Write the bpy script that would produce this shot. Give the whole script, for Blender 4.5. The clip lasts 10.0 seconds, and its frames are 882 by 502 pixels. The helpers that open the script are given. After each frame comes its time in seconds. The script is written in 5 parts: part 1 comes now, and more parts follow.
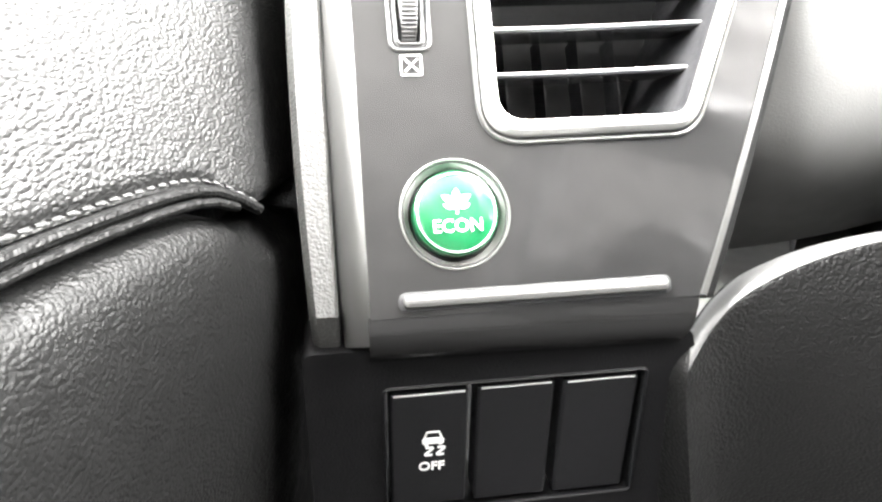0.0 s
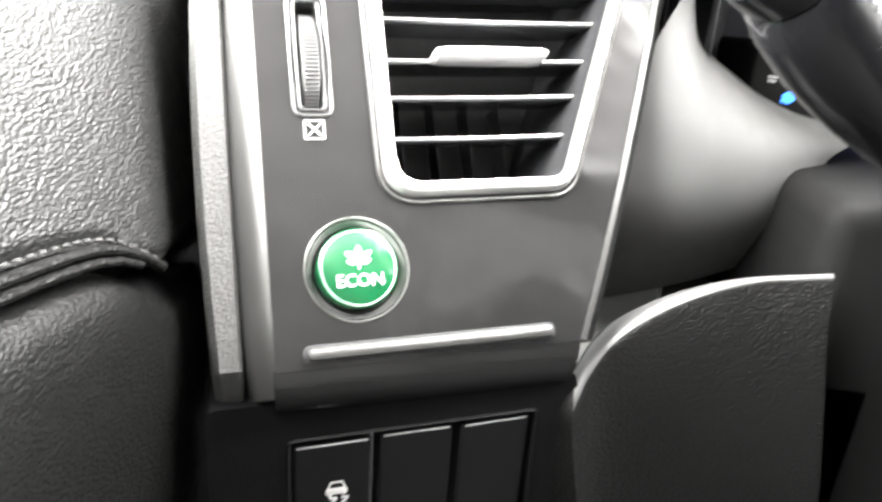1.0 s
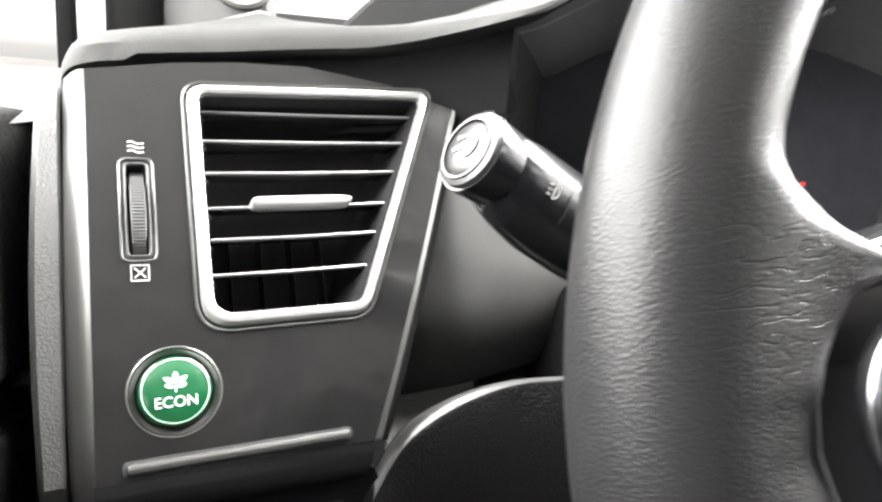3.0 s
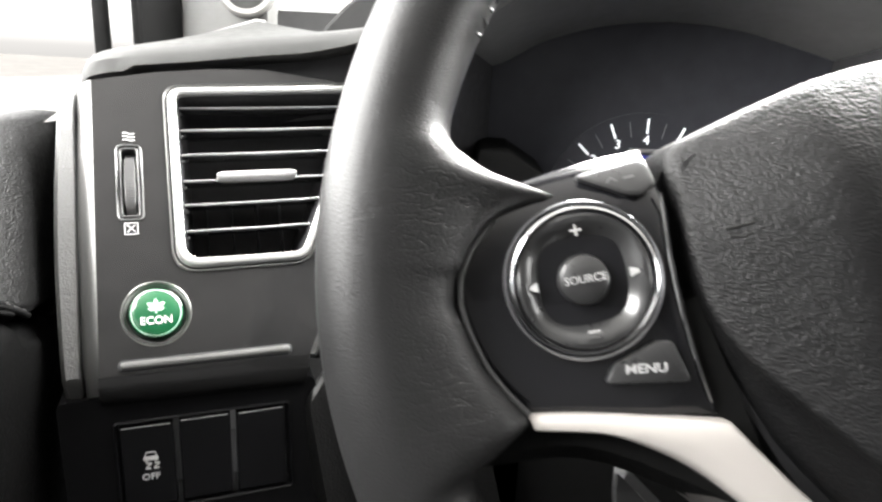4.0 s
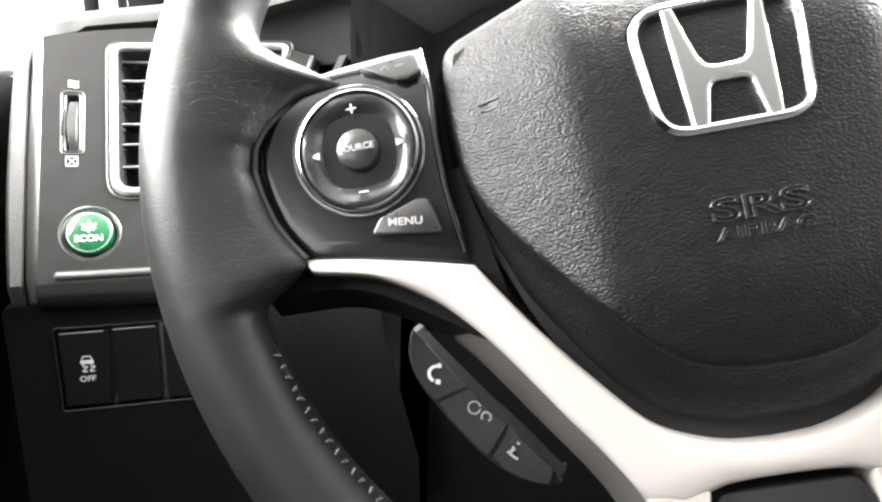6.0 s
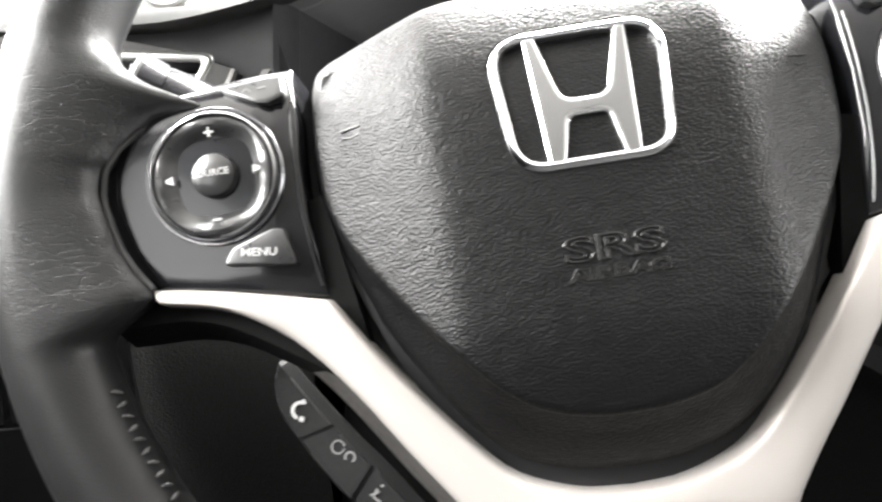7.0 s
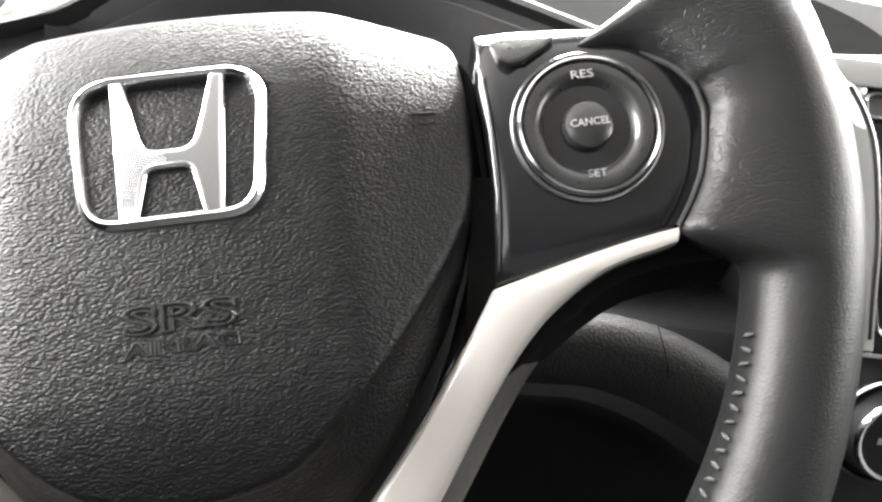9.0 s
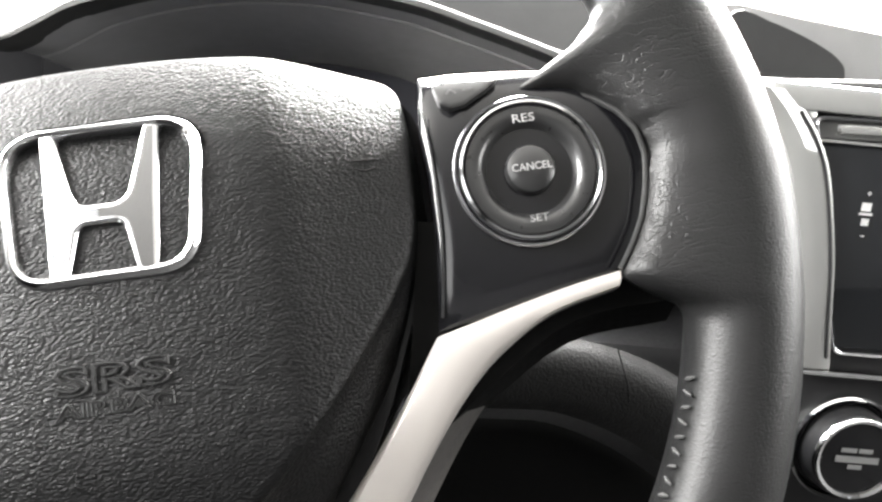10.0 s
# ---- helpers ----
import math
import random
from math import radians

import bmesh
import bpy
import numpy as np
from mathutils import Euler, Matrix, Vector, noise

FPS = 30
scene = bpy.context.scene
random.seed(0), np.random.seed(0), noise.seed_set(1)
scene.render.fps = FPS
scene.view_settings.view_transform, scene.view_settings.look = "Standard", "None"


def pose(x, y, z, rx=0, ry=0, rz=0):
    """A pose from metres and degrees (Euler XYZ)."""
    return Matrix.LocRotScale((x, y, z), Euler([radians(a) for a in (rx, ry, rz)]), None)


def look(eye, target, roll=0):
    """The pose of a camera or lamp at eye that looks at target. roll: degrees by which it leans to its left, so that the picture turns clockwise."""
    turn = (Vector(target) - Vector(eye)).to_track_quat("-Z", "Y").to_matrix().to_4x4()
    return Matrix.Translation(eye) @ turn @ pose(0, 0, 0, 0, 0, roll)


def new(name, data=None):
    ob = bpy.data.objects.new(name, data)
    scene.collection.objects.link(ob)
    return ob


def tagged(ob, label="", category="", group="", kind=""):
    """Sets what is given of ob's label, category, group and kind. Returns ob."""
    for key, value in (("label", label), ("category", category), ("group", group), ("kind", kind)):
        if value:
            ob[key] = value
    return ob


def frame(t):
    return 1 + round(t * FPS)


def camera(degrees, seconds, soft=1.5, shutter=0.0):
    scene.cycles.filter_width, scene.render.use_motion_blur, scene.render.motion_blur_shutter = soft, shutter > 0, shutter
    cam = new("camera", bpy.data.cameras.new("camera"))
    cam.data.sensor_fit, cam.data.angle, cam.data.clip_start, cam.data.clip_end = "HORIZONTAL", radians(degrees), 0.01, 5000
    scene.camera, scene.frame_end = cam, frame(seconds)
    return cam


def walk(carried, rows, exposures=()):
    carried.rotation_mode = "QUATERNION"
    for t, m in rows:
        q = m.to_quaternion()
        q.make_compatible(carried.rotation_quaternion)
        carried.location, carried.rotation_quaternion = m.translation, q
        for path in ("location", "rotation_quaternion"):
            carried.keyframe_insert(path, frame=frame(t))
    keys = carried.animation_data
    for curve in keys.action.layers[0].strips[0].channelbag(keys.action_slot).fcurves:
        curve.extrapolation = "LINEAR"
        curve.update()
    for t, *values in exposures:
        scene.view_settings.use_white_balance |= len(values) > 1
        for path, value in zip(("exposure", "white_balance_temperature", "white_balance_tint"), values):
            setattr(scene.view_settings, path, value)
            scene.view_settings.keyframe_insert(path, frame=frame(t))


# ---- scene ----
cam = camera(68.3, 10.0, soft=2.4, shutter=0.4)
PATH = [
    (0, (-0.24374, -0.05909, 0.67819), (-0.30925, 0.20413, 0.55004), 0.83),
    (0.5, (-0.24234, -0.06281, 0.67974), (-0.29911, 0.20285, 0.55244), 0.79),
    (1, (-0.24393, -0.06931, 0.68407), (-0.26392, 0.21078, 0.57846), 4.01),
    (1.5, (-0.23679, -0.07400, 0.69409), (-0.23255, 0.21130, 0.60146), 5.53),
    (2, (-0.22221, -0.08133, 0.69674), (-0.22224, 0.20812, 0.61787), 4.60),
    (2.2, (-0.22169, -0.08325, 0.69904), (-0.21763, 0.20696, 0.62312), 4.82),
    (3.3, (-0.19491, -0.12318, 0.72841), (-0.17323, 0.16679, 0.65460), 5.38),
    (3.5, (-0.18184, -0.13995, 0.73155), (-0.16340, 0.14990, 0.65641), 5.10),
    (4, (-0.14076, -0.17612, 0.72974), (-0.14948, 0.11215, 0.64713), 2.94),
    (4.5, (-0.10578, -0.20082, 0.72124), (-0.12732, 0.08682, 0.63878), 1.59),
    (5, (-0.07965, -0.21152, 0.70723), (-0.11085, 0.07483, 0.62336), 1.48),
    (5.2, (-0.07320, -0.21361, 0.70532), (-0.09896, 0.07260, 0.61920), 2.05),
    (6.3, (-0.04966, -0.21500, 0.69996), (-0.08056, 0.07349, 0.62370), 1.90),
    (6.5, (-0.04214, -0.21055, 0.70178), (-0.07001, 0.07836, 0.62591), 2.17),
    (7, (-0.02187, -0.20059, 0.70690), (-0.04352, 0.08938, 0.63311), 3.55),
    (7.5, (0.00839, -0.19013, 0.70683), (-0.01089, 0.10313, 0.64662), 4.97),
    (8, (0.03545, -0.18234, 0.71217), (0.02519, 0.11108, 0.65051), 6.28),
    (8.5, (0.05580, -0.17744, 0.71406), (0.05519, 0.11563, 0.64993), 6.36),
    (9, (0.07084, -0.17630, 0.72159), (0.07281, 0.11753, 0.66107), 6.13),
    (9.5, (0.07516, -0.17465, 0.72864), (0.08024, 0.11882, 0.66663), 6.07),
    (10, (0.08023, -0.17306, 0.73447), (0.09042, 0.12091, 0.67548), 5.51),
]
walk(cam, [(t, look(e, g, r)) for t, e, g, r in PATH], [(0.0, 2.12), (0.5, 1.48), (1.0, 1.42), (2.0, 0.68), (3.5, 0.18), (5.0, 0.58), (6.5, 0.90), (8.0, 0.66), (10.0, 0.76)])

# ---- light ----
world = bpy.data.worlds.new("sky")
scene.world = world
world.use_nodes = True
wn = world.node_tree.nodes
sky = wn.new("ShaderNodeTexSky")
sky.sky_type, sky.sun_disc = "NISHITA", False
sky.sun_elevation, sky.sun_rotation = radians(48), radians(-35)
sky.air_density, sky.dust_density, sky.ozone_density = 1.0, 3.0, 1.0
pale = wn.new("ShaderNodeHueSaturation")
pale.inputs["Saturation"].default_value = 0.12
world.node_tree.links.new(sky.outputs["Color"], pale.inputs["Color"])
world.node_tree.links.new(pale.outputs["Color"], wn["Background"].inputs["Color"])
wn["Background"].inputs["Strength"].default_value = 0.22

sun = new("sun", bpy.data.lights.new("sun", "SUN"))
sun.data.energy, sun.data.angle, sun.data.color = 1.2, radians(12), (1.0, 0.97, 0.92)
sun.matrix_world = look((-3.0, 4.2, 6.0), (0, 0, 0.7))


def window_lamp(name, eye, target, w, h, watts):
    lamp = new(name, bpy.data.lights.new(name, "AREA"))
    lamp.data.shape, lamp.data.size, lamp.data.size_y, lamp.data.energy = "RECTANGLE", w, h, watts
    lamp.data.color = (1.0, 0.99, 0.965)
    lamp.matrix_world = look(eye, target)
    return lamp


window_lamp("door_glass_daylight", (-0.57, 0.0, 0.97), (0.3, -0.05, 0.70), 0.76, 0.40, 38)
window_lamp("windscreen_daylight", (0.40, 0.40, 1.08), (0.40, -0.02, 0.18), 1.02, 0.62, 160)
window_lamp("passenger_glass_daylight", (1.22, -0.04, 1.02), (0.0, -0.04, 0.75), 1.0, 0.42, 14)
window_lamp("rear_door_glass_daylight", (-0.57, -0.90, 0.98), (0.2, -0.55, 0.72), 0.60, 0.34, 1.5)


# ---- materials ----
def material(name, colour, rough=0.5, metal=0.0, spread=0.12, scale=60.0, grain=None, depth=0.0, cell=700.0, coat=0.0,
             rough_spread=0.08, glow=None, spec=0.5, drawn=None):
    """A surface with broad and fine variation of tone and gloss, and a relief: pebble (leather grain), fine (moulded plastic), brushed."""
    m = bpy.data.materials.new(name)
    m.use_nodes = True
    t = m.node_tree
    b = t.nodes["Principled BSDF"]
    b.inputs["Metallic"].default_value = metal
    b.inputs["Coat Weight"].default_value = coat
    b.inputs["Coat Roughness"].default_value = 0.04
    b.inputs["Specular IOR Level"].default_value = spec
    where = t.nodes.new("ShaderNodeTexCoord").outputs["Object"]
    broad = t.nodes.new("ShaderNodeTexNoise")
    broad.inputs["Scale"].default_value, broad.inputs["Detail"].default_value = scale, 4
    t.links.new(where, broad.inputs["Vector"])
    tone = t.nodes.new("ShaderNodeMapRange")
    tone.inputs["From Min"].default_value, tone.inputs["From Max"].default_value = 0.25, 0.75
    tone.inputs["To Min"].default_value, tone.inputs["To Max"].default_value = 1 - spread, 1 + spread
    t.links.new(broad.outputs["Fac"], tone.inputs["Value"])
    mix = t.nodes.new("ShaderNodeMix")
    mix.data_type, mix.blend_type = "RGBA", "MULTIPLY"
    mix.inputs[0].default_value = 1.0
    mix.inputs[6].default_value = (*colour, 1)
    t.links.new(tone.outputs["Result"], mix.inputs[7])
    t.links.new(mix.outputs[2], b.inputs["Base Color"])
    fine = t.nodes.new("ShaderNodeTexNoise")
    fine.inputs["Scale"].default_value, fine.inputs["Detail"].default_value = scale * 7, 5
    t.links.new(where, fine.inputs["Vector"])
    gloss = t.nodes.new("ShaderNodeMapRange")
    gloss.inputs["From Min"].default_value, gloss.inputs["From Max"].default_value = 0.25, 0.75
    gloss.inputs["To Min"].default_value = max(rough - rough_spread, 0.02)
    gloss.inputs["To Max"].default_value = rough + rough_spread
    t.links.new(fine.outputs["Fac"], gloss.inputs["Value"])
    t.links.new(gloss.outputs["Result"], b.inputs["Roughness"])
    if glow:
        b.inputs["Emission Color"].default_value = (*glow[:3], 1)
        b.inputs["Emission Strength"].default_value = glow[3]
    if grain:
        bump = t.nodes.new("ShaderNodeBump")
        bump.inputs["Distance"].default_value = depth
        bump.inputs["Strength"].default_value = 1.0
        if grain == "pebble":
            if drawn:
                pull = t.nodes.new("ShaderNodeMapping")
                pull.inputs["Scale"].default_value = drawn
                t.links.new(where, pull.inputs["Vector"])
                where = pull.outputs[0]
            warp = t.nodes.new("ShaderNodeTexNoise")
            warp.inputs["Scale"].default_value, warp.inputs["Detail"].default_value = cell * 0.6, 2
            t.links.new(where, warp.inputs["Vector"])
            shift = t.nodes.new("ShaderNodeVectorMath")
            shift.operation = "MULTIPLY_ADD"
            shift.inputs[1].default_value = (0.9 / cell,) * 3
            t.links.new(warp.outputs["Color"], shift.inputs[0])
            t.links.new(where, shift.inputs[2])
            v = t.nodes.new("ShaderNodeTexVoronoi")
            v.feature = "SMOOTH_F1"
            v.inputs["Scale"].default_value, v.inputs["Smoothness"].default_value = cell, 0.35
            t.links.new(shift.outputs[0], v.inputs["Vector"])
            flip = t.nodes.new("ShaderNodeMath")
            flip.operation = "MULTIPLY_ADD"
            flip.inputs[1].default_value = -1.0
            t.links.new(v.outputs["Distance"], flip.inputs[0])
            wear = t.nodes.new("ShaderNodeTexNoise")
            wear.inputs["Scale"].default_value, wear.inputs["Detail"].default_value = cell * 0.22, 3
            t.links.new(where, wear.inputs["Vector"])
            t.links.new(wear.outputs["Fac"], flip.inputs[2])
            t.links.new(flip.outputs[0], bump.inputs["Height"])
        elif grain == "creased":
            stretch = t.nodes.new("ShaderNodeMapping")
            stretch.inputs["Scale"].default_value = (0.14, 1.0, 1.0)
            t.links.new(where, stretch.inputs["Vector"])
            v = t.nodes.new("ShaderNodeTexNoise")
            v.inputs["Scale"].default_value, v.inputs["Detail"].default_value = cell * 0.7, 2
            v.inputs["Distortion"].default_value = 0.3
            t.links.new(stretch.outputs[0], v.inputs["Vector"])
            ridge = t.nodes.new("ShaderNodeMapRange")
            ridge.inputs["From Min"].default_value, ridge.inputs["From Max"].default_value = 0.0, 0.03
            off = t.nodes.new("ShaderNodeMath")
            off.operation = "SUBTRACT"
            off.inputs[1].default_value = 0.5
            t.links.new(v.outputs["Fac"], off.inputs[0])
            fissure = t.nodes.new("ShaderNodeMath")
            fissure.operation = "ABSOLUTE"
            t.links.new(off.outputs[0], fissure.inputs[0])
            t.links.new(fissure.outputs[0], ridge.inputs["Value"])
            add = t.nodes.new("ShaderNodeMath")
            add.operation = "MULTIPLY_ADD"
            add.inputs[1].default_value = 0.30
            pores = t.nodes.new("ShaderNodeTexNoise")
            pores.inputs["Scale"].default_value, pores.inputs["Detail"].default_value = cell * 4, 3
            t.links.new(where, pores.inputs["Vector"])
            t.links.new(pores.outputs["Fac"], add.inputs[0])
            # creases gather where the spokes join the rim
            fold = t.nodes.new("ShaderNodeVectorMath")
            fold.operation = "ABSOLUTE"
            t.links.new(where, fold.inputs[0])
            near = t.nodes.new("ShaderNodeVectorMath")
            near.operation = "DISTANCE"
            near.inputs[1].default_value = (0.145, 0.024, 0.005)
            t.links.new(fold.outputs[0], near.inputs[0])
            mask = t.nodes.new("ShaderNodeMapRange")
            mask.inputs["From Min"].default_value, mask.inputs["From Max"].default_value = 0.006, 0.028
            mask.inputs["To Min"].default_value, mask.inputs["To Max"].default_value = 0.18, 0.0
            t.links.new(near.outputs["Value"], mask.inputs["Value"])
            gather = t.nodes.new("ShaderNodeMath")
            gather.operation = "MULTIPLY"
            t.links.new(ridge.outputs["Result"], gather.inputs[0])
            t.links.new(mask.outputs["Result"], gather.inputs[1])
            t.links.new(gather.outputs[0], add.inputs[2])
            t.links.new(add.outputs[0], bump.inputs["Height"])
        else:
            v = t.nodes.new("ShaderNodeTexNoise")
            v.inputs["Scale"].default_value, v.inputs["Detail"].default_value = cell, 3
            t.links.new(where, v.inputs["Vector"])
            t.links.new(v.outputs["Fac"], bump.inputs["Height"])
        t.links.new(bump.outputs["Normal"], b.inputs["Normal"])
    return m


RIM_LEATHER = material("rim_leather", (0.0105, 0.0105, 0.0107), 0.36, grain="creased", depth=0.0005, cell=420, spread=0.14, scale=45, spec=0.25, rough_spread=0.03)
AIRBAG = material("airbag_vinyl", (0.0035, 0.0035, 0.0037), 0.42, grain="pebble", depth=0.00021, cell=1500, scale=30, spec=0.21, drawn=(0.6, 1.0, 1.0))
DOOR_HIDE = material("door_vinyl", (0.0045, 0.0045, 0.0045), 0.44, grain="pebble", depth=0.0003, cell=1150, scale=25, spec=0.16, drawn=(1.0, 0.65, 1.0))
DASH_GRAIN = material("dash_grain", (0.050, 0.050, 0.049), 0.5, grain="pebble", depth=0.00022, cell=1100, scale=30)
DASH_SOFT = material("dash_soft", (0.024, 0.024, 0.0235), 0.65, spec=0.12, grain="fine", depth=0.0002, cell=1500, scale=20)
BLACK_PLASTIC = material("black_plastic", (0.011, 0.011, 0.012), 0.5, grain="fine", depth=0.00012, cell=1800, scale=40, spec=0.3)
MATT_BLACK = material("matt_black", (0.008, 0.008, 0.009), 0.6, grain="fine", depth=0.0001, cell=1500)
GREY_PLASTIC = material("grey_plastic", (0.10, 0.10, 0.098), 0.5, grain="fine", depth=0.0002, cell=1400, scale=20)
PIANO = material("piano_black", (0.006, 0.006, 0.007), 0.16, coat=0.3, rough_spread=0.03, spec=0.4)
DIAL_BLACK = material("dial_black", (0.018, 0.018, 0.0185), 0.30, coat=0.25, rough_spread=0.04)
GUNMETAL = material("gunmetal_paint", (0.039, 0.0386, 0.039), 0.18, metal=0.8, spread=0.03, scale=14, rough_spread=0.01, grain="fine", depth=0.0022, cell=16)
SILVER = material("satin_silver", (0.385, 0.362, 0.342), 0.36, metal=0.25, spread=0.02, scale=25, rough_spread=0.008)
VENT_SILVER = material("vent_silver", (0.50, 0.50, 0.49), 0.26, metal=0.7, spread=0.015, rough_spread=0.006)
# chrome darkened, so the sign's face holds the dark cabin it mirrors
BADGE = material("badge_dark_chrome", (0.34, 0.34, 0.345), 0.20, metal=1.0, spread=0.03, rough_spread=0.03)
CHROME = material("chrome", (0.82, 0.82, 0.83), 0.08, metal=1.0, spread=0.02, rough_spread=0.02)
SIGN_EDGE = material("sign_edge_chrome", (0.80, 0.80, 0.81), 0.24, metal=1.0, spread=0.02, rough_spread=0.02)
DARK_METAL = material("dark_metal", (0.25, 0.25, 0.26), 0.25, metal=0.9, spread=0.03, rough_spread=0.02)
PRINT = material("white_print", (0.6, 0.6, 0.6), 0.5, spread=0.03)
SOFT_PRINT = material("soft_white_print", (0.30, 0.30, 0.30), 0.5, spread=0.03)
GREY_PRINT = material("grey_print", (0.22, 0.22, 0.22), 0.5, spread=0.03)
GREEN = material("green_cap", (0.005, 0.060, 0.022), 0.16, coat=0.6, spread=0.06, rough_spread=0.03)
LEAF = material("leaf_print", (0.40, 0.58, 0.46), 0.4, spread=0.05)
THREAD = material("thread", (0.10, 0.10, 0.10), 0.6)
PALE_THREAD = material("pale_thread", (0.014, 0.014, 0.014), 0.6)
SCREEN = material("screen_glass", (0.010, 0.011, 0.013), 0.10, coat=0.5)
# the greys of face and bay are lifted to hold the haze over them
GAUGE_FACE = material("gauge_face", (0.042, 0.043, 0.050), 0.45, spec=0.2)
BAY = material("bay_plastic_hazed", (0.16, 0.159, 0.16), 0.6, grain="fine", depth=0.0002, cell=1500, scale=20)
BLUE_GLOW = material("gauge_blue_light", (0.01, 0.02, 0.25), 0.4, glow=(0.008, 0.025, 0.55, 0.5))
# the blue ring glows strongest in its middle
ring_nodes = BLUE_GLOW.node_tree
ring_place = ring_nodes.nodes.new("ShaderNodeTexCoord")
ring_radius = ring_nodes.nodes.new("ShaderNodeVectorMath")
ring_radius.operation = "LENGTH"
ring_nodes.links.new(ring_place.outputs["Object"], ring_radius.inputs[0])
ring_curve = ring_nodes.nodes.new("ShaderNodeFloatCurve")
ring_scale = ring_nodes.nodes.new("ShaderNodeMapRange")
ring_scale.inputs["From Min"].default_value, ring_scale.inputs["From Max"].default_value = 0.026, 0.041
ring_nodes.links.new(ring_radius.outputs["Value"], ring_scale.inputs["Value"])
ring_points = ring_curve.mapping.curves[0].points
ring_points[0].location, ring_points[1].location = (0.0, 0.0), (1.0, 0.02)
ring_points.new(0.35, 0.8)
ring_points.new(0.7, 0.35)
ring_curve.mapping.update()
ring_nodes.links.new(ring_scale.outputs["Result"], ring_curve.inputs["Value"])
ring_nodes.links.new(ring_curve.outputs["Value"], ring_nodes.nodes["Principled BSDF"].inputs["Emission Strength"])
GAUGE_MARK = material("gauge_mark_light", (0.8, 0.8, 0.8), 0.4, glow=(0.9, 0.95, 1.0, 0.9))
RED_GLOW = material("warning_light", (0.4, 0.02, 0.02), 0.4, glow=(1.0, 0.04, 0.03, 1.2))
BLUE_MARK = material("blue_mark", (0.05, 0.2, 0.8), 0.4, glow=(0.02, 0.05, 0.5, 0.10))
BLUE_LAMP = material("blue_lamp", (0.05, 0.2, 0.8), 0.4, glow=(0.03, 0.25, 1.0, 0.5))
HEADLINER = material("headliner_cloth", (0.33, 0.325, 0.315), 0.9, grain="fine", depth=0.0005, cell=900)
CARPET = material("carpet", (0.02, 0.02, 0.02), 0.95, grain="fine", depth=0.002, cell=500)
CABIN = material("cabin_trim", (0.05, 0.05, 0.05), 0.7, grain="fine", depth=0.0005, cell=700)
OUTSIDE = material("pale_paving", (0.50, 0.47, 0.43), 0.9, spread=0.2, scale=1.2, grain="fine", depth=0.004, cell=60)


# ---- mesh helpers ----
def finish(name, bm, mat, parent=None, label="", sharp=32, flat=False):
    bmesh.ops.recalc_face_normals(bm, faces=bm.faces)
    me = bpy.data.meshes.new(name)
    bm.to_mesh(me)
    bm.free()
    me.materials.append(mat)
    if not flat:
        me.polygons.foreach_set("use_smooth", [True] * len(me.polygons))
        me.set_sharp_from_angle(angle=radians(sharp))
    ob = new(name, me)
    if parent:
        ob.parent = parent
    if label:
        ob["label"] = label
    return ob


def part(name, bm, mat, parent, label="", sharp=32):
    return finish(name, bm, mat, parent, label, sharp)


def thing(name, m, label, category, group="", kind=""):
    ob = new(name)
    ob.empty_display_size = 0.02
    ob.matrix_world = m
    return tagged(ob, label, category, group, kind)


def rounded(points, radius, seg=5):
    """A closed outline with rounded corners; radius: one for all, or a list."""
    out, n = [], len(points)
    radii = radius if isinstance(radius, (list, tuple)) else [radius] * n
    for i, p in enumerate(points):
        p = Vector(p)
        a, b = Vector(points[i - 1]) - p, Vector(points[(i + 1) % n]) - p
        r = min(radii[i], 0.49 * a.length, 0.49 * b.length)
        if r <= 0:
            out.append(p)
            continue
        ang = a.angle(b)
        d = min(r / math.tan(ang / 2), 0.49 * a.length, 0.49 * b.length)
        p0, p1 = p + a.normalized() * d, p + b.normalized() * d
        for k in range(seg + 1):
            s = k / seg
            out.append(p0 * (1 - s) ** 2 + p * 2 * s * (1 - s) + p1 * s ** 2)
    return [(v.x, v.y) for v in out]


def smooth_path(points, per=6, closed=False):
    """A Catmull-Rom curve through points of any dimension."""
    pts = [np.array(p, float) for p in points]
    n = len(pts)
    out = []
    for i in range(n if closed else n - 1):
        p1, p2 = pts[i], pts[(i + 1) % n]
        p0 = pts[i - 1] if closed or i > 0 else 2 * p1 - p2
        p3 = pts[(i + 2) % n] if closed or i + 2 < n else 2 * p2 - p1
        for k in range(per):
            s = k / per
            out.append(0.5 * (2 * p1 + (p2 - p0) * s + (2 * p0 - 5 * p1 + 4 * p2 - p3) * s ** 2 + (3 * p1 - p0 - 3 * p2 + p3) * s ** 3))
    if not closed:
        out.append(pts[-1])
    return [tuple(float(c) for c in p) for p in out]


def mirrored(half):
    """A symmetric outline from its half with x >= 0, from top to bottom."""
    return half + [(-x, y) for x, y in reversed(half) if abs(x) > 1e-6]


def loft(loops, closed=True, cap_first=False, cap_last=False, ring=False):
    """A skin over loops of equal count. closed: each loop is closed; ring: the last loop joins the first."""
    bm = bmesh.new()
    rows = [[bm.verts.new(p) for p in loop] for loop in loops]
    pairs = list(zip(rows, rows[1:])) + ([(rows[-1], rows[0])] if ring else [])
    for a, b in pairs:
        n = len(a)
        for i in range(n if closed else n - 1):
            j = (i + 1) % n
            bm.faces.new((a[i], a[j], b[j], b[i]))
    if cap_first:
        bm.faces.new(rows[0])
    if cap_last:
        bm.faces.new(rows[-1])
    return bm


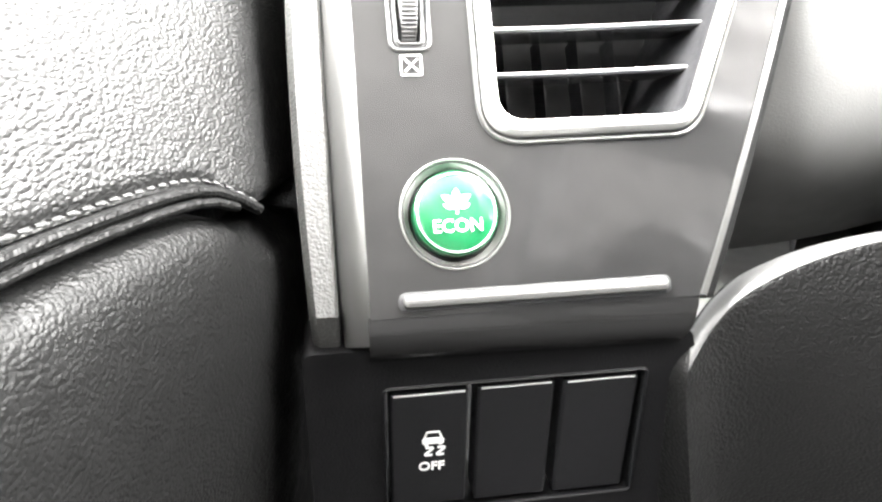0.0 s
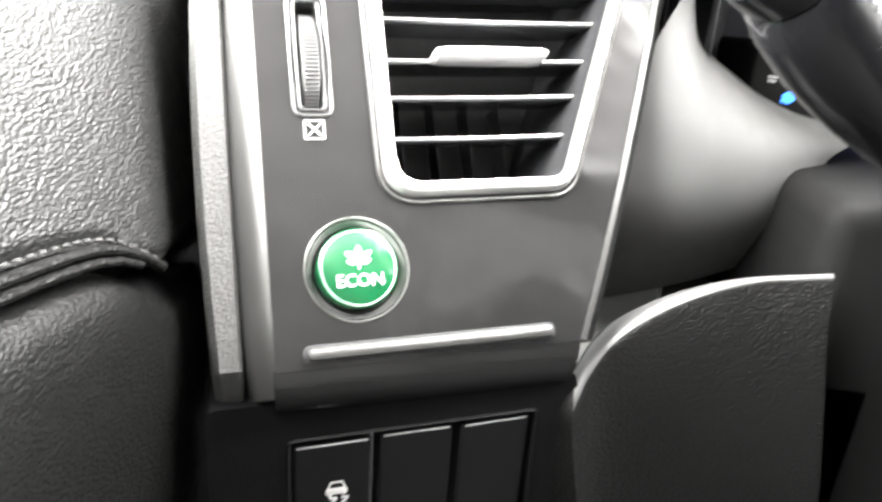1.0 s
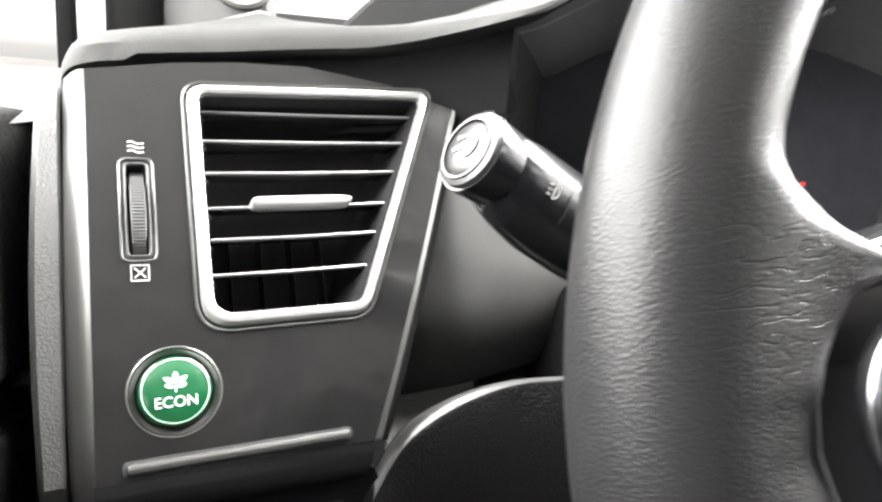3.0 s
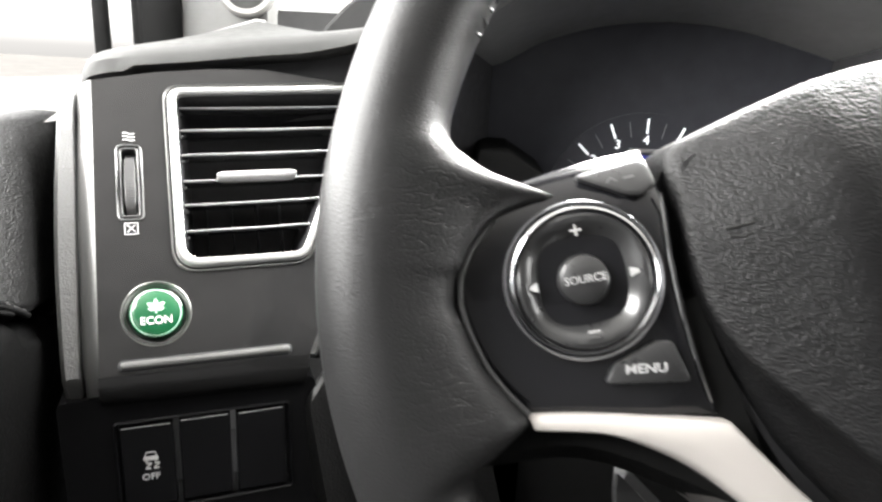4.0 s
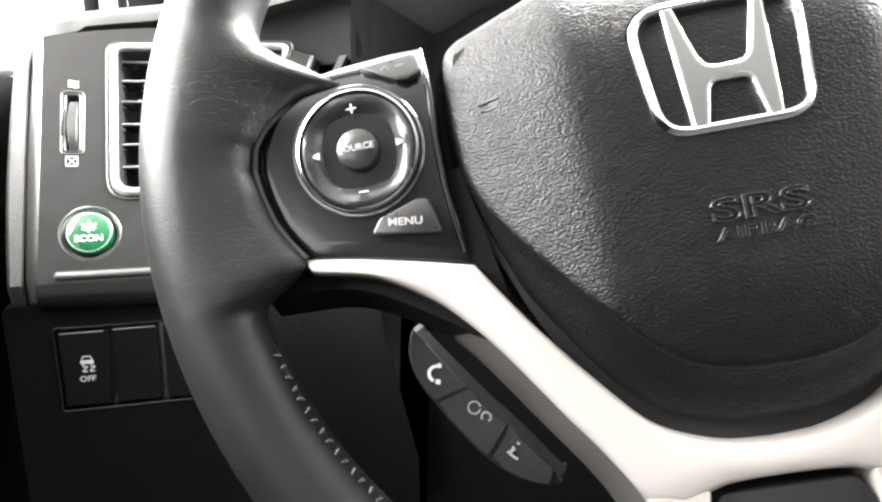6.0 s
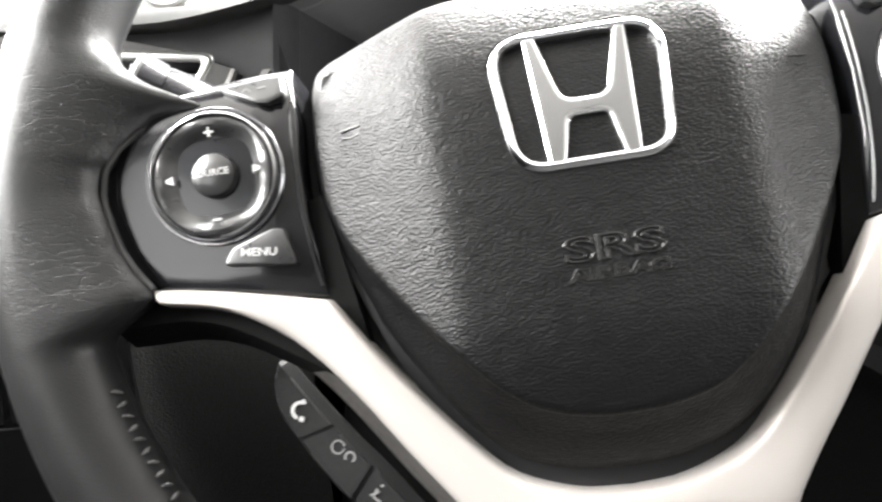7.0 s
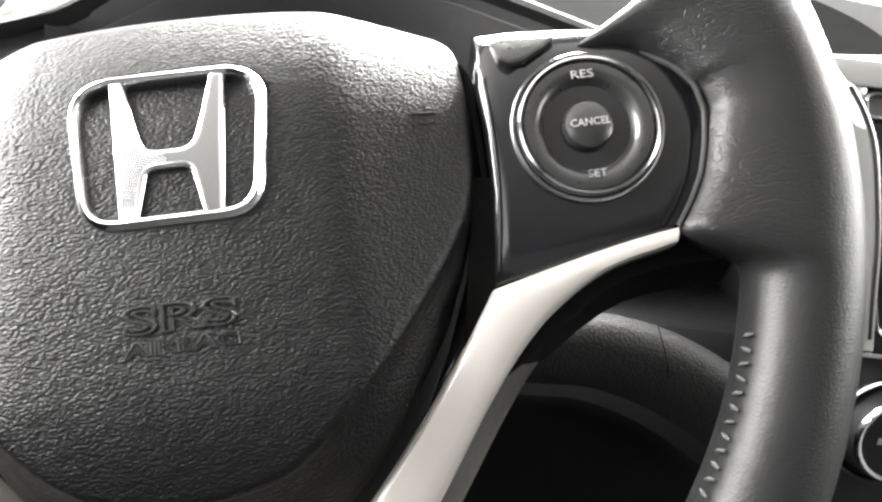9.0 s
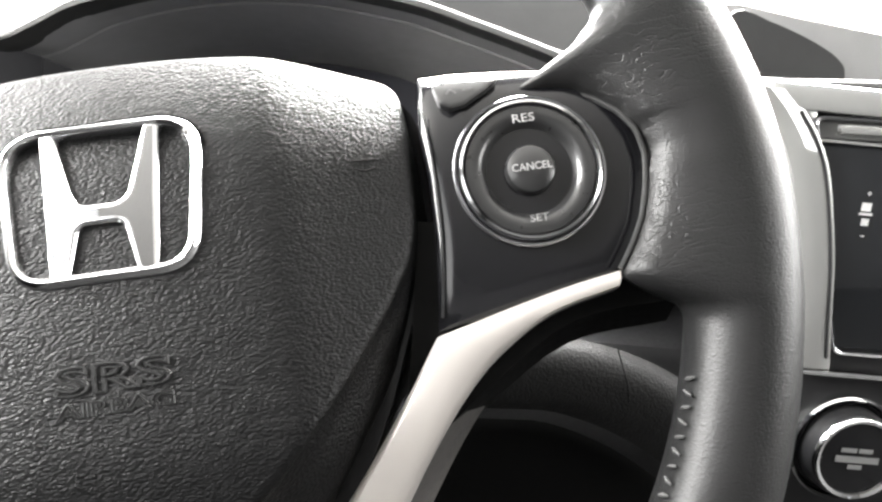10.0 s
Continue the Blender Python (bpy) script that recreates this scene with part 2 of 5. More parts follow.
def inset_loop(outline, d):
    """The outline moved inwards by d, for outlines without sharp notches."""
    n = len(outline)
    area = sum(outline[i - 1][0] * outline[i][1] - outline[i][0] * outline[i - 1][1] for i in range(n))
    s = 1 if area > 0 else -1
    out = []
    for i in range(n):
        a, p, b = Vector(outline[i - 1]), Vector(outline[i]), Vector(outline[(i + 1) % n])
        t = (b - p).normalized() + (p - a).normalized()
        if t.length < 1e-9:
            t = b - a
        t.normalize()
        out.append((p.x - s * t.y * d, p.y + s * t.x * d))
    return out


def plate(outline, z0, z1, edge=0.0006, shape=None):
    """A slab with rounded upper edges. shape: an added height by (x, y)."""
    h = shape or (lambda x, y: 0.0)
    loops = []
    for d, z in ((0, z0), (0, z1 - edge), (edge * 0.3, z1 - edge * 0.3), (edge, z1)):
        lp = inset_loop(outline, d) if d else outline
        loops.append([(x, y, z + h(x, y)) for x, y in lp])
    if not shape:
        return loft(loops, cap_first=True, cap_last=True)
    top = inset_loop(outline, edge)
    cx, cy = sum(p[0] for p in top) / len(top), sum(p[1] for p in top) / len(top)
    for s in (0.85, 0.65, 0.45, 0.25, 0.1):
        loops.append([(cx + (x - cx) * s, cy + (y - cy) * s, z1 + h(cx + (x - cx) * s, cy + (y - cy) * s)) for x, y in top])
    return loft(loops, cap_first=True, cap_last=True)


def band(outer, inner, profile):
    """A frame between two outlines of equal count. profile: (share from outer to inner, z), in a closed loop."""
    loops = [[(xo + (xi - xo) * s, yo + (yi - yo) * s, z) for (xo, yo), (xi, yi) in zip(outer, inner)] for s, z in profile]
    return loft(loops, ring=True)


def panel_with_holes(outline, holes, z0, z1):
    """A sheet with openings that go through it."""
    bm = bmesh.new()
    edges = []
    for loop in [outline] + holes:
        vs = [bm.verts.new((x, y, z1)) for x, y in loop]
        edges += [bm.edges.new((vs[i], vs[(i + 1) % len(vs)])) for i in range(len(vs))]
    bmesh.ops.triangle_fill(bm, edges=edges, use_beauty=True)
    geom = bmesh.ops.extrude_face_region(bm, geom=list(bm.faces))
    bmesh.ops.translate(bm, vec=(0, 0, z0 - z1), verts=[g for g in geom["geom"] if isinstance(g, bmesh.types.BMVert)])
    return bm


def lathe(profile, seg=64, cx=0.0, cy=0.0, closed=False):
    """A turned body about z. profile: (radius, z)."""
    loops = []
    for r, z in profile:
        loops.append([(cx + r * math.cos(2 * math.pi * i / seg), cy + r * math.sin(2 * math.pi * i / seg), z) for i in range(seg)])
    return loft(loops, ring=closed, cap_first=not closed, cap_last=not closed)


def tube(points, radius, seg=10, flat=1.0):
    """A round rod along points; radius: one, or one a point."""
    pts = [Vector(p) for p in points]
    radii = radius if isinstance(radius, (list, tuple)) else [radius] * len(pts)
    loops, side = [], None
    for i, p in enumerate(pts):
        way = (pts[min(i + 1, len(pts) - 1)] - pts[max(i - 1, 0)]).normalized()
        if side is None:
            side = way.orthogonal().normalized()
        side = (side - way * side.dot(way)).normalized()
        up = way.cross(side)
        loops.append([p + radii[i] * (side * math.cos(a) + up * math.sin(a) * flat) for a in (2 * math.pi * k / seg for k in range(seg))])
    return loft(loops, cap_first=True, cap_last=True)


def box(x0, x1, y0, y1, z0, z1, bevel=0.0, seg=2):
    bm = bmesh.new()
    bmesh.ops.create_cube(bm, size=1.0)
    bmesh.ops.transform(bm, matrix=Matrix.Translation(((x0 + x1) / 2, (y0 + y1) / 2, (z0 + z1) / 2)) @ Matrix.Diagonal((x1 - x0, y1 - y0, z1 - z0, 1)), verts=bm.verts)
    if bevel:
        bmesh.ops.bevel(bm, geom=list(bm.edges), offset=bevel, segments=seg, profile=0.5, affect="EDGES")
    return bm


def join(*meshes):
    out = bmesh.new()
    for bm in meshes:
        me = bpy.data.meshes.new("join")
        bm.to_mesh(me)
        bm.free()
        out.from_mesh(me)
        bpy.data.meshes.remove(me)
    return out


def moved(bm, m):
    bmesh.ops.transform(bm, matrix=m, verts=bm.verts)
    return bm


def lettering(text, size, x, y, z, thick=0.0001, width=None, turn=0.0, weight=0.0):
    """Raised letters, centred on (x, y), in the xy plane."""
    cu = bpy.data.curves.new("letters", "FONT")
    cu.body, cu.size, cu.align_x, cu.align_y, cu.extrude, cu.offset = text, size, "CENTER", "CENTER", thick, weight
    cu.resolution_u = 3
    ob = new("letters", cu)
    bpy.context.view_layer.update()
    me = bpy.data.meshes.new_from_object(ob.evaluated_get(bpy.context.evaluated_depsgraph_get()))
    bpy.data.objects.remove(ob)
    bm = bmesh.new()
    bm.from_mesh(me)
    bpy.data.meshes.remove(me)
    xs, ys = [v.co.x for v in bm.verts], [v.co.y for v in bm.verts]
    s = width / (max(xs) - min(xs)) if width else 1.0
    mid = Matrix.Translation((-(max(xs) + min(xs)) / 2, -(max(ys) + min(ys)) / 2, 0))
    return moved(bm, Matrix.Translation((x, y, z)) @ Matrix.Rotation(radians(turn), 4, "Z") @ Matrix.Diagonal((s, 1, 1, 1)) @ mid)


def outlined(text, size, x, y, z, wire, width, height):
    """Letters drawn by their raised outlines alone."""
    cu = bpy.data.curves.new("letters", "FONT")
    cu.body, cu.size, cu.align_x, cu.align_y = text, size, "CENTER", "CENTER"
    cu.fill_mode, cu.bevel_depth, cu.bevel_resolution, cu.resolution_u, cu.offset = "NONE", wire, 1, 3, size * 0.015
    ob = new("letters", cu)
    bpy.context.view_layer.update()
    me = bpy.data.meshes.new_from_object(ob.evaluated_get(bpy.context.evaluated_depsgraph_get()))
    bpy.data.objects.remove(ob)
    bm = bmesh.new()
    bm.from_mesh(me)
    bpy.data.meshes.remove(me)
    xs, ys = [v.co.x for v in bm.verts], [v.co.y for v in bm.verts]
    mid = Matrix.Translation((-(max(xs) + min(xs)) / 2, -(max(ys) + min(ys)) / 2, 0))
    return moved(bm, Matrix.Translation((x, y, z)) @ Matrix.Diagonal((width / (max(xs) - min(xs)), height / (max(ys) - min(ys)), 1, 1)) @ mid)


def facet_edge(outline, z0, z1, edge, slope):
    """The sides and the bevel of a flat sign whose face may lean."""
    loops = [[(x, y, z0) for x, y in outline]]
    for k in range(5):
        a = math.pi / 2 * k / 4
        loops.append([(x, y, z1 - edge * 0.8 * (1 - math.sin(a)) + slope(x, y)) for x, y in (inset_loop(outline, edge * (1 - math.cos(a))) if k else outline)])
    return loft(loops)


def facet_face(outline, z, slope):
    """The face of a flat sign, leaning as slope says."""
    bm = bmesh.new()
    vs = [bm.verts.new((x, y, 0)) for x, y in outline]
    edges = [bm.edges.new((vs[i], vs[(i + 1) % len(vs)])) for i in range(len(vs))]
    bmesh.ops.triangle_fill(bm, edges=edges, use_beauty=True)
    cut = list(bm.verts) + list(bm.edges) + list(bm.faces)
    bmesh.ops.bisect_plane(bm, geom=cut, plane_co=(0, 0, 0), plane_no=(1, 0, 0))
    for v in bm.verts:
        v.co.z = z + slope(v.co.x, v.co.y)
    return bm


def stroke(points, w, z, thick=0.0002):
    """A flat printed line of width w."""
    pts = [Vector((*p, 0)) for p in points]
    left, right = [], []
    for i, p in enumerate(pts):
        way = (pts[min(i + 1, len(pts) - 1)] - pts[max(i - 1, 0)]).normalized()
        n = Vector((-way.y, way.x, 0)) * (w / 2)
        left.append(p + n)
        right.append(p - n)
    loop = left + right[::-1]
    bm = bmesh.new()
    low = [bm.verts.new((v.x, v.y, z)) for v in loop]
    top = [bm.verts.new((v.x, v.y, z + thick)) for v in loop]
    n = len(left)
    for k in range(n - 1):
        for q in (low, top):
            bm.faces.new((q[k], q[k + 1], q[2 * n - 2 - k], q[2 * n - 1 - k]))
    for k in range(2 * n):
        j = (k + 1) % (2 * n)
        bm.faces.new((low[k], low[j], top[j], top[k]))
    return bm


def arc(cx, cy, r, a0, a1, n=12):
    return [(cx + r * math.cos(radians(a0 + (a1 - a0) * k / n)), cy + r * math.sin(radians(a0 + (a1 - a0) * k / n))) for k in range(n + 1)]


def lerp_table(table, x):
    return float(np.interp(x, [t[0] for t in table], [t[1] for t in table]))


# ---- the cabin's shell ----
def shell():
    ground = finish("ground", box(-60, 60, -60, 60, -0.35, -0.30), OUTSIDE)
    tagged(ground, "pale dusty paving outside the car", "ground", kind="structure")
    floor = finish("floor", box(-0.62, 1.18, -1.5, 0.95, 0.0, 0.04), CARPET)
    tagged(floor, "black carpeted car floor", "floor", kind="structure")
    roof = finish("ceiling", box(-0.5, 1.06, -1.45, 0.16, 1.20, 1.24, 0.01), HEADLINER)
    tagged(roof, "pale grey cloth headliner", "ceiling", kind="structure")
    # unseen; raised to the roof, over the rear glass, to block daylight
    rear = finish("rear_light_block", box(-0.62, 1.18, -1.50, -1.46, 0.04, 1.22), CABIN)
    tagged(rear, "unseen dark wall behind the seats, closed to keep rear daylight out", "wall", kind="structure")
    far = finish("wall_passenger_side", box(1.12, 1.16, -1.46, 0.95, 0.04, 0.80), CABIN)
    tagged(far, "dark passenger side trim below the glass", "wall", kind="structure")
    # unseen panel, added to block the sky behind the passenger glass
    pillar = finish("passenger_light_block", box(1.05, 1.09, -1.46, -0.55, 0.80, 1.20), CABIN)
    tagged(pillar, "unseen dark panel behind the passenger glass, added to keep daylight out", "wall", kind="structure")
    near = finish("wall_driver_rear", box(-0.55, -0.51, -0.56, -0.48, 0.70, 1.20), CABIN)
    tagged(near, "dark pillar behind the driver glass", "wall", kind="structure")
    front = finish("wall_front", box(-0.62, 1.16, 0.91, 0.95, 0.04, 0.80), CABIN)
    tagged(front, "dark bulkhead behind the dashboard", "wall", kind="structure")


shell()

# ---- local axes ----
WHEEL = pose(0, 0, 0.70, 69.83, 0, 0) @ pose(0, 0, 0, 0, 0, 13.35)
PANEL = pose(-0.28087, 0.0994, 0.6123, 59.2, 0, 23.9)
LOWER = pose(-0.283, 0.089, 0.541, 90, 0, 22.5)
STACK = pose(0, 0.13, 0, 90, 0, 0)


# ---- dashboard ----
# the forward edge of the top pad, by the place along its lip: x, y and z
PAD_EDGE = ([(-0.355, -0.360), (-0.337, -0.345), (-0.312, -0.325), (-0.282, -0.315), (-0.262, -0.285), (-0.235, -0.252), (-0.20, -0.225), (-0.157, -0.185), (0.0, 0.0), (0.6, 0.6)],
            [(-0.355, 0.220), (-0.337, 0.245), (-0.312, 0.270), (-0.282, 0.370), (-0.262, 0.360), (-0.235, 0.346), (-0.20, 0.346), (-0.157, 0.346), (-0.11, 0.45), (0.0, 0.55), (0.20, 0.50), (0.6, 0.50)],
            [(-0.355, 0.7270), (-0.337, 0.7305), (-0.312, 0.7375), (-0.282, 0.756), (-0.262, 0.752), (-0.235, 0.7480), (-0.20, 0.7510), (-0.157, 0.764), (-0.11, 0.800), (0.0, 0.835), (0.20, 0.790), (0.6, 0.785)])


def dashboard():
    dash = thing("dashboard", Matrix(), "dark grey moulded car dashboard with gunmetal trim and a hooded brow", "dashboard")
    # trim panel round the vent, rolled back at its side and foot
    right = [(0.127, 0.113), (0.108, 0.063), (0.093, 0.025), (0.079, -0.008), (0.0705, -0.0265)]
    top = [(-0.024, 0.1185), (0.006, 0.124), (0.032, 0.127), (0.060, 0.128), (0.096, 0.123), (0.127, 0.113)]
    hole = [(0.0125, 0.1130), (0.1140, 0.1190), (0.0722, 0.0230), (0.0130, 0.0220)]
    outline = [(-0.023, 0.1185)] + top[1:] + right[1:-1] + [(0.0705, -0.0268), (0.05, -0.0268), (0.02, -0.0268), (-0.023, -0.0268)]
    trim = panel_with_holes(outline, [rounded(hole, [0.007, 0.005, 0.010, 0.010], 5), [(x, y) for x, y in arc(0.0015, 0, 0.0142, 0, 348, 29)],
                                      rounded([(-0.0125, 0.083), (-0.0025, 0.083), (-0.0025, 0.0465), (-0.0125, 0.0465)], 0.003, 4)], -0.0025, 0.0)
    trim_ob = part("trim_panel", trim, GUNMETAL, dash, "gunmetal painted trim panel")
    trim_ob.matrix_world = PANEL
    # rolled flank on the outer side, its window sheen put into lighter gunmetal
    flank = []
    for q in np.linspace(-0.034, 0.1185, 14):
        foot = max(0.0, (-0.024 - q) / 0.010)
        z = -0.006 * foot ** 2
        lean = 0.0015 * math.sin(math.pi * (q + 0.034) / 0.1525)
        flank.append([(-0.0225, q, -0.0002 + z), (-0.0245, q, -0.0007 + z), (-0.0270 - lean, q, -0.0035 + z), (-0.0300 - lean, q, -0.0085 + z), (-0.0305 - lean, q, -0.020 + z), (-0.0225, q, -0.020 + z)])
    ob = part("trim_flank", loft(flank, cap_first=True, cap_last=True), VENT_GUN, dash, "rolled edge of the trim, its window sheen put into a lighter gunmetal")
    ob.matrix_world = PANEL
    # foot of the trim, curving under
    foot = []
    for i in range(12):
        p, low = -0.0235 + 0.0935 * i / 11, -0.0385 - 0.0020 * i / 11
        lean = -0.0040 * i / 11
        roll = [(p + lean * k / 7, -0.0262 + (low + 0.0262) * math.sin(math.pi / 2 * k / 7), -0.0001 - 0.0125 * (1 - math.cos(math.pi / 2 * k / 7))) for k in range(8)]
        foot.append(roll + [(p + lean, low, -0.026), (p, -0.0262, -0.026)])
    ob = part("trim_foot", loft(foot, cap_first=True, cap_last=True), GUNMETAL, dash)
    ob.matrix_world = PANEL
    # right edge: a bevel lightened for its sheen, and a dark return
    edge = []
    rim = smooth_path([(*p,) for p in right], 4)
    for p, q in rim:
        edge.append([(p - 0.0006, q, 0.0004), (p + 0.0016, q - 0.0003, -0.0002), (p + 0.0034, q - 0.0008, -0.004), (p + 0.004, q - 0.001, -0.016), (p - 0.0006, q, -0.016)])
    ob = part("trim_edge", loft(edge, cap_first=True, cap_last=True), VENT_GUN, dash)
    ob.matrix_world = PANEL
    # near-black strip that stands for the shade in the gap
    gap = [[(p + 0.0030, q - 0.0008, -0.0034), (p + 0.0062, q - 0.0012, -0.0050), (p + 0.0066, q - 0.0012, -0.016), (p + 0.0030, q - 0.0008, -0.016)] for p, q in rim]
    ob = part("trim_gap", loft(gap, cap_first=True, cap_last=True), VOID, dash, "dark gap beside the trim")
    ob.matrix_world = PANEL
    # grained end cap on the outer side
    cap = []
    for q in np.linspace(-0.036, 0.126, 16):
        s = (q + 0.036) / 0.162
        out = -0.0385 - 0.0028 * math.sin(math.pi * min(s * 1.05, 1))
        low = 0.010 * max(0, (0.05 - s) / 0.05) ** 2
        hi = 0.016 * max(0, (s - 0.86) / 0.14) ** 2
        cap.append([(-0.0312, q, -0.0075 - low - hi), (-0.0322, q, -0.0065 - low - hi), (out + 0.002, q, -0.0072 - low - hi), (out, q, -0.010 - low - hi), (out - 0.0015, q, -0.05), (-0.0312, q, -0.05)])
    ob = part("end_cap", loft(cap, cap_first=True, cap_last=True), DASH_GRAIN, dash, "grained grey end cap")
    ob.matrix_world = PANEL
    # the brow and top pad: one skin, swept along the lip
    lip = smooth_path([(-0.355, 0.188, 0.706), (-0.349, 0.182, 0.7215), (-0.337, 0.178, 0.7275), (-0.312, 0.178, 0.7310), (-0.282, 0.183, 0.7345), (-0.257, 0.188, 0.7380), (-0.220, 0.194, 0.7425), (-0.193, 0.198, 0.748), (-0.157, 0.20, 0.7580),
                       (-0.138, 0.20, 0.768), (-0.112, 0.20, 0.782), (-0.06, 0.20, 0.797), (0.0, 0.20, 0.803), (0.06, 0.20, 0.799), (0.101, 0.20, 0.790), (0.127, 0.20, 0.7835), (0.155, 0.196, 0.776),
                       (0.18, 0.178, 0.771), (0.215, 0.150, 0.768), (0.25, 0.142, 0.769), (0.33, 0.140, 0.773), (0.60, 0.15, 0.775)], 5)
    skin = []
    for x, y, z in lip:
        drop = 0.0135 if x < -0.318 else 0.004 + 0.0070 * min(1.0, max(0.0, (-0.14 - x) / 0.09))
        slope = 0.005 * min(1.0, max(0.0, (-0.14 - x) / 0.06))
        back = 0.012 if x < -0.16 else 0.02
        fx, fy, fz = (lerp_table(edge, x) for edge in PAD_EDGE)
        skin.append([(x, y + back, z - drop - 0.002), (x, y + 0.002 - slope, z - drop), (x, y - 0.0015 - slope, z - drop + 0.002), (x, y - 0.002 - slope * 0.5, z - 0.0045), (x, y - 0.0005, z - 0.001), (x, y + 0.003, z + 0.0006), (x + 0.1 * (fx - x), y + 0.1 * (fy - y) + 0.002, z + 0.1 * (fz - z) + 0.001),
                     ((x + fx) / 2, (y + fy) / 2, (z + fz) / 2 + 0.002 - 0.024 * min(1.0, max(0.0, (x + 0.15) / 0.1))), (fx + 0.04 * (x - fx), fy + 0.04 * (y - fy), fz + 0.04 * (z - fz) + 0.0005), (fx, fy, fz), (fx, fy + 0.004, fz - 0.002), (fx, fy + 0.006, fz - 0.06)])
    part("top_pad", loft(skin, closed=False), DASH_SOFT, dash, "soft grey top pad with a raised lip")
    # the bright line of light on the pad's edge, as a paler rod
    rim_line = [(lerp_table(PAD_EDGE[0], x), lerp_table(PAD_EDGE[1], x) - 0.001, lerp_table(PAD_EDGE[2], x) + 0.0004) for x in np.linspace(-0.345, -0.276, 30)]
    part("pad_edge", tube(rim_line, 0.0013, 8), EDGE_PALE, dash, "outer edge of the top pad, its bright line put in as a paler rod")
    # dark recess between the lip and the trim panel
    strip = []
    for x, y, z in lip:
        if -0.345 < x < -0.158:
            strip.append([(x, y + 0.012, z - 0.006), (x + 0.002, y + 0.013, z - 0.03), (x + 0.008, y + 0.014, z - 0.045)])
    part("vent_surround", loft(strip, closed=False), BLACK_PLASTIC, dash)
    # raised upper tier behind the brow
    tier = []
    for y, k in ((0.345, 1.0), (0.348, 1.012), (0.36, 1.02), (0.50, 1.06), (0.78, 1.1)):
        tier.append([(0.04 + (x - 0.04) * k, y, 0.70 + (z - 0.70) * (k ** 0.5)) for x, z in smooth_path([(-0.265, 0.70), (-0.255, 0.745), (-0.244, 0.760), (-0.229, 0.774), (-0.205, 0.788), (-0.15, 0.810), (-0.06, 0.835), (0.06, 0.848), (0.18, 0.848), (0.28, 0.838), (0.345, 0.820), (0.39, 0.795), (0.41, 0.70)], 4)])
    part("upper_tier", loft(tier, cap_first=True, cap_last=True), DASH_TIER, dash, "raised upper hood of the dashboard")
    # far end of the hood, and the pad beyond it
    for nm, y, mat, path in (("hood_end", 0.215, DASH_TIER, [(0.236, 0.760), (0.238, 0.790), (0.2487, 0.8109), (0.2691, 0.8073), (0.2866, 0.8022), (0.3011, 0.7967), (0.3124, 0.7906), (0.3182, 0.7826), (0.3190, 0.760)]),
                             ("passenger_pad", 0.240, PASSENGER, [(0.240, 0.760), (0.243, 0.800), (0.252, 0.819), (0.2981, 0.8156), (0.3513, 0.8109), (0.48, 0.800), (0.60, 0.788), (0.605, 0.760)])):
        curve = smooth_path(path, 4)
        part(nm, loft([[(x, y, z) for x, z in curve], [(x, y + 0.004, z + 0.0012) for x, z in curve], [(x + 0.004, y + 0.016, z + 0.0005) for x, z in curve], [(x + 0.02, y + 0.12, z - 0.02) for x, z in curve]], cap_first=True, cap_last=True), mat, dash)
    # tunnel of the instrument bay
    bay, walls = [], ([], [])
    arch = [(p[0], p[2]) for p in lip if -0.165 <= p[0] <= 0.16]
    for s, y in ((0.0, 0.206), (0.010, 0.213), (0.040, 0.238), (0.047, 0.2385), (0.10, 0.258), (0.16, 0.282), (0.24, 0.318)):
        bay.append([(-0.005 + (x + 0.005) * (1 - s), y, 0.66 + (z - 0.003 - 0.66) * (1 - s)) for x, z in arch])
        for side, (x, z) in enumerate((arch[0], arch[-1])):
            walls[side].append([(-0.005 + (x + 0.005) * (1 - s), y, 0.66 + (h - 0.003 - 0.66) * (1 - s)) for h in (z, 0.55)])
    part("instrument_bay", loft(bay, closed=False), BAY, dash, "matt dark instrument bay")
    for wall in walls:
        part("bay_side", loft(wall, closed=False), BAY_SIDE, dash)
    strip = []
    for k in range(9):
        x, y, z = -0.1750 + 0.0085 * k / 8, 0.2045 + 0.0145 * k / 8, 0.6960 + 0.0235 * k / 8
        w = 0.0030 + 0.0025 * (k / 8) ** 2
        strip.append([(x - w, y + 0.004, z), (x - w * 0.6, y, z + 0.0006), (x + w * 0.6, y - 0.0005, z), (x + w, y + 0.004, z - 0.0006), (x, y + 0.008, z)])
    part("bay_trim", loft(strip, cap_first=True, cap_last=True), FLANK, dash, "narrow grey edge of the instrument bay")
    # lower fascia with the switch row, and the scooped flank beside the column
    fascia = panel_with_holes(rounded([(-0.036, 0.035), (0.078, 0.035), (0.086, 0.01), (0.100, -0.06), (0.12, -0.20), (-0.036, -0.20)], 0.004),
                              [rounded([(-0.0132, 0.0212), (0.0655, 0.0218), (0.0665, -0.0262), (-0.0132, -0.0268)], 0.0015, 3)], -0.02, 0.0)
    ob = part("lower_fascia", fascia, FASCIA, dash, "black lower fascia")
    ob.matrix_world = LOWER
    scoop = []
    brink = smooth_path([(-0.1748, 0.205, 0.700), (-0.1740, 0.205, 0.696), (-0.1733, 0.205, 0.6925), (-0.1703, 0.207, 0.6824), (-0.1652, 0.210, 0.6753), (-0.1504, 0.216, 0.6661), (-0.1352, 0.222, 0.6579), (-0.1199, 0.228, 0.6520), (-0.1045, 0.234, 0.6482), (-0.0675, 0.248, 0.6426)], 3)
    for i, top in enumerate(brink):
        s = i / (len(brink) - 1)
        away = Vector((0, 0.035 * s * s, 0))
        top = Vector(top)
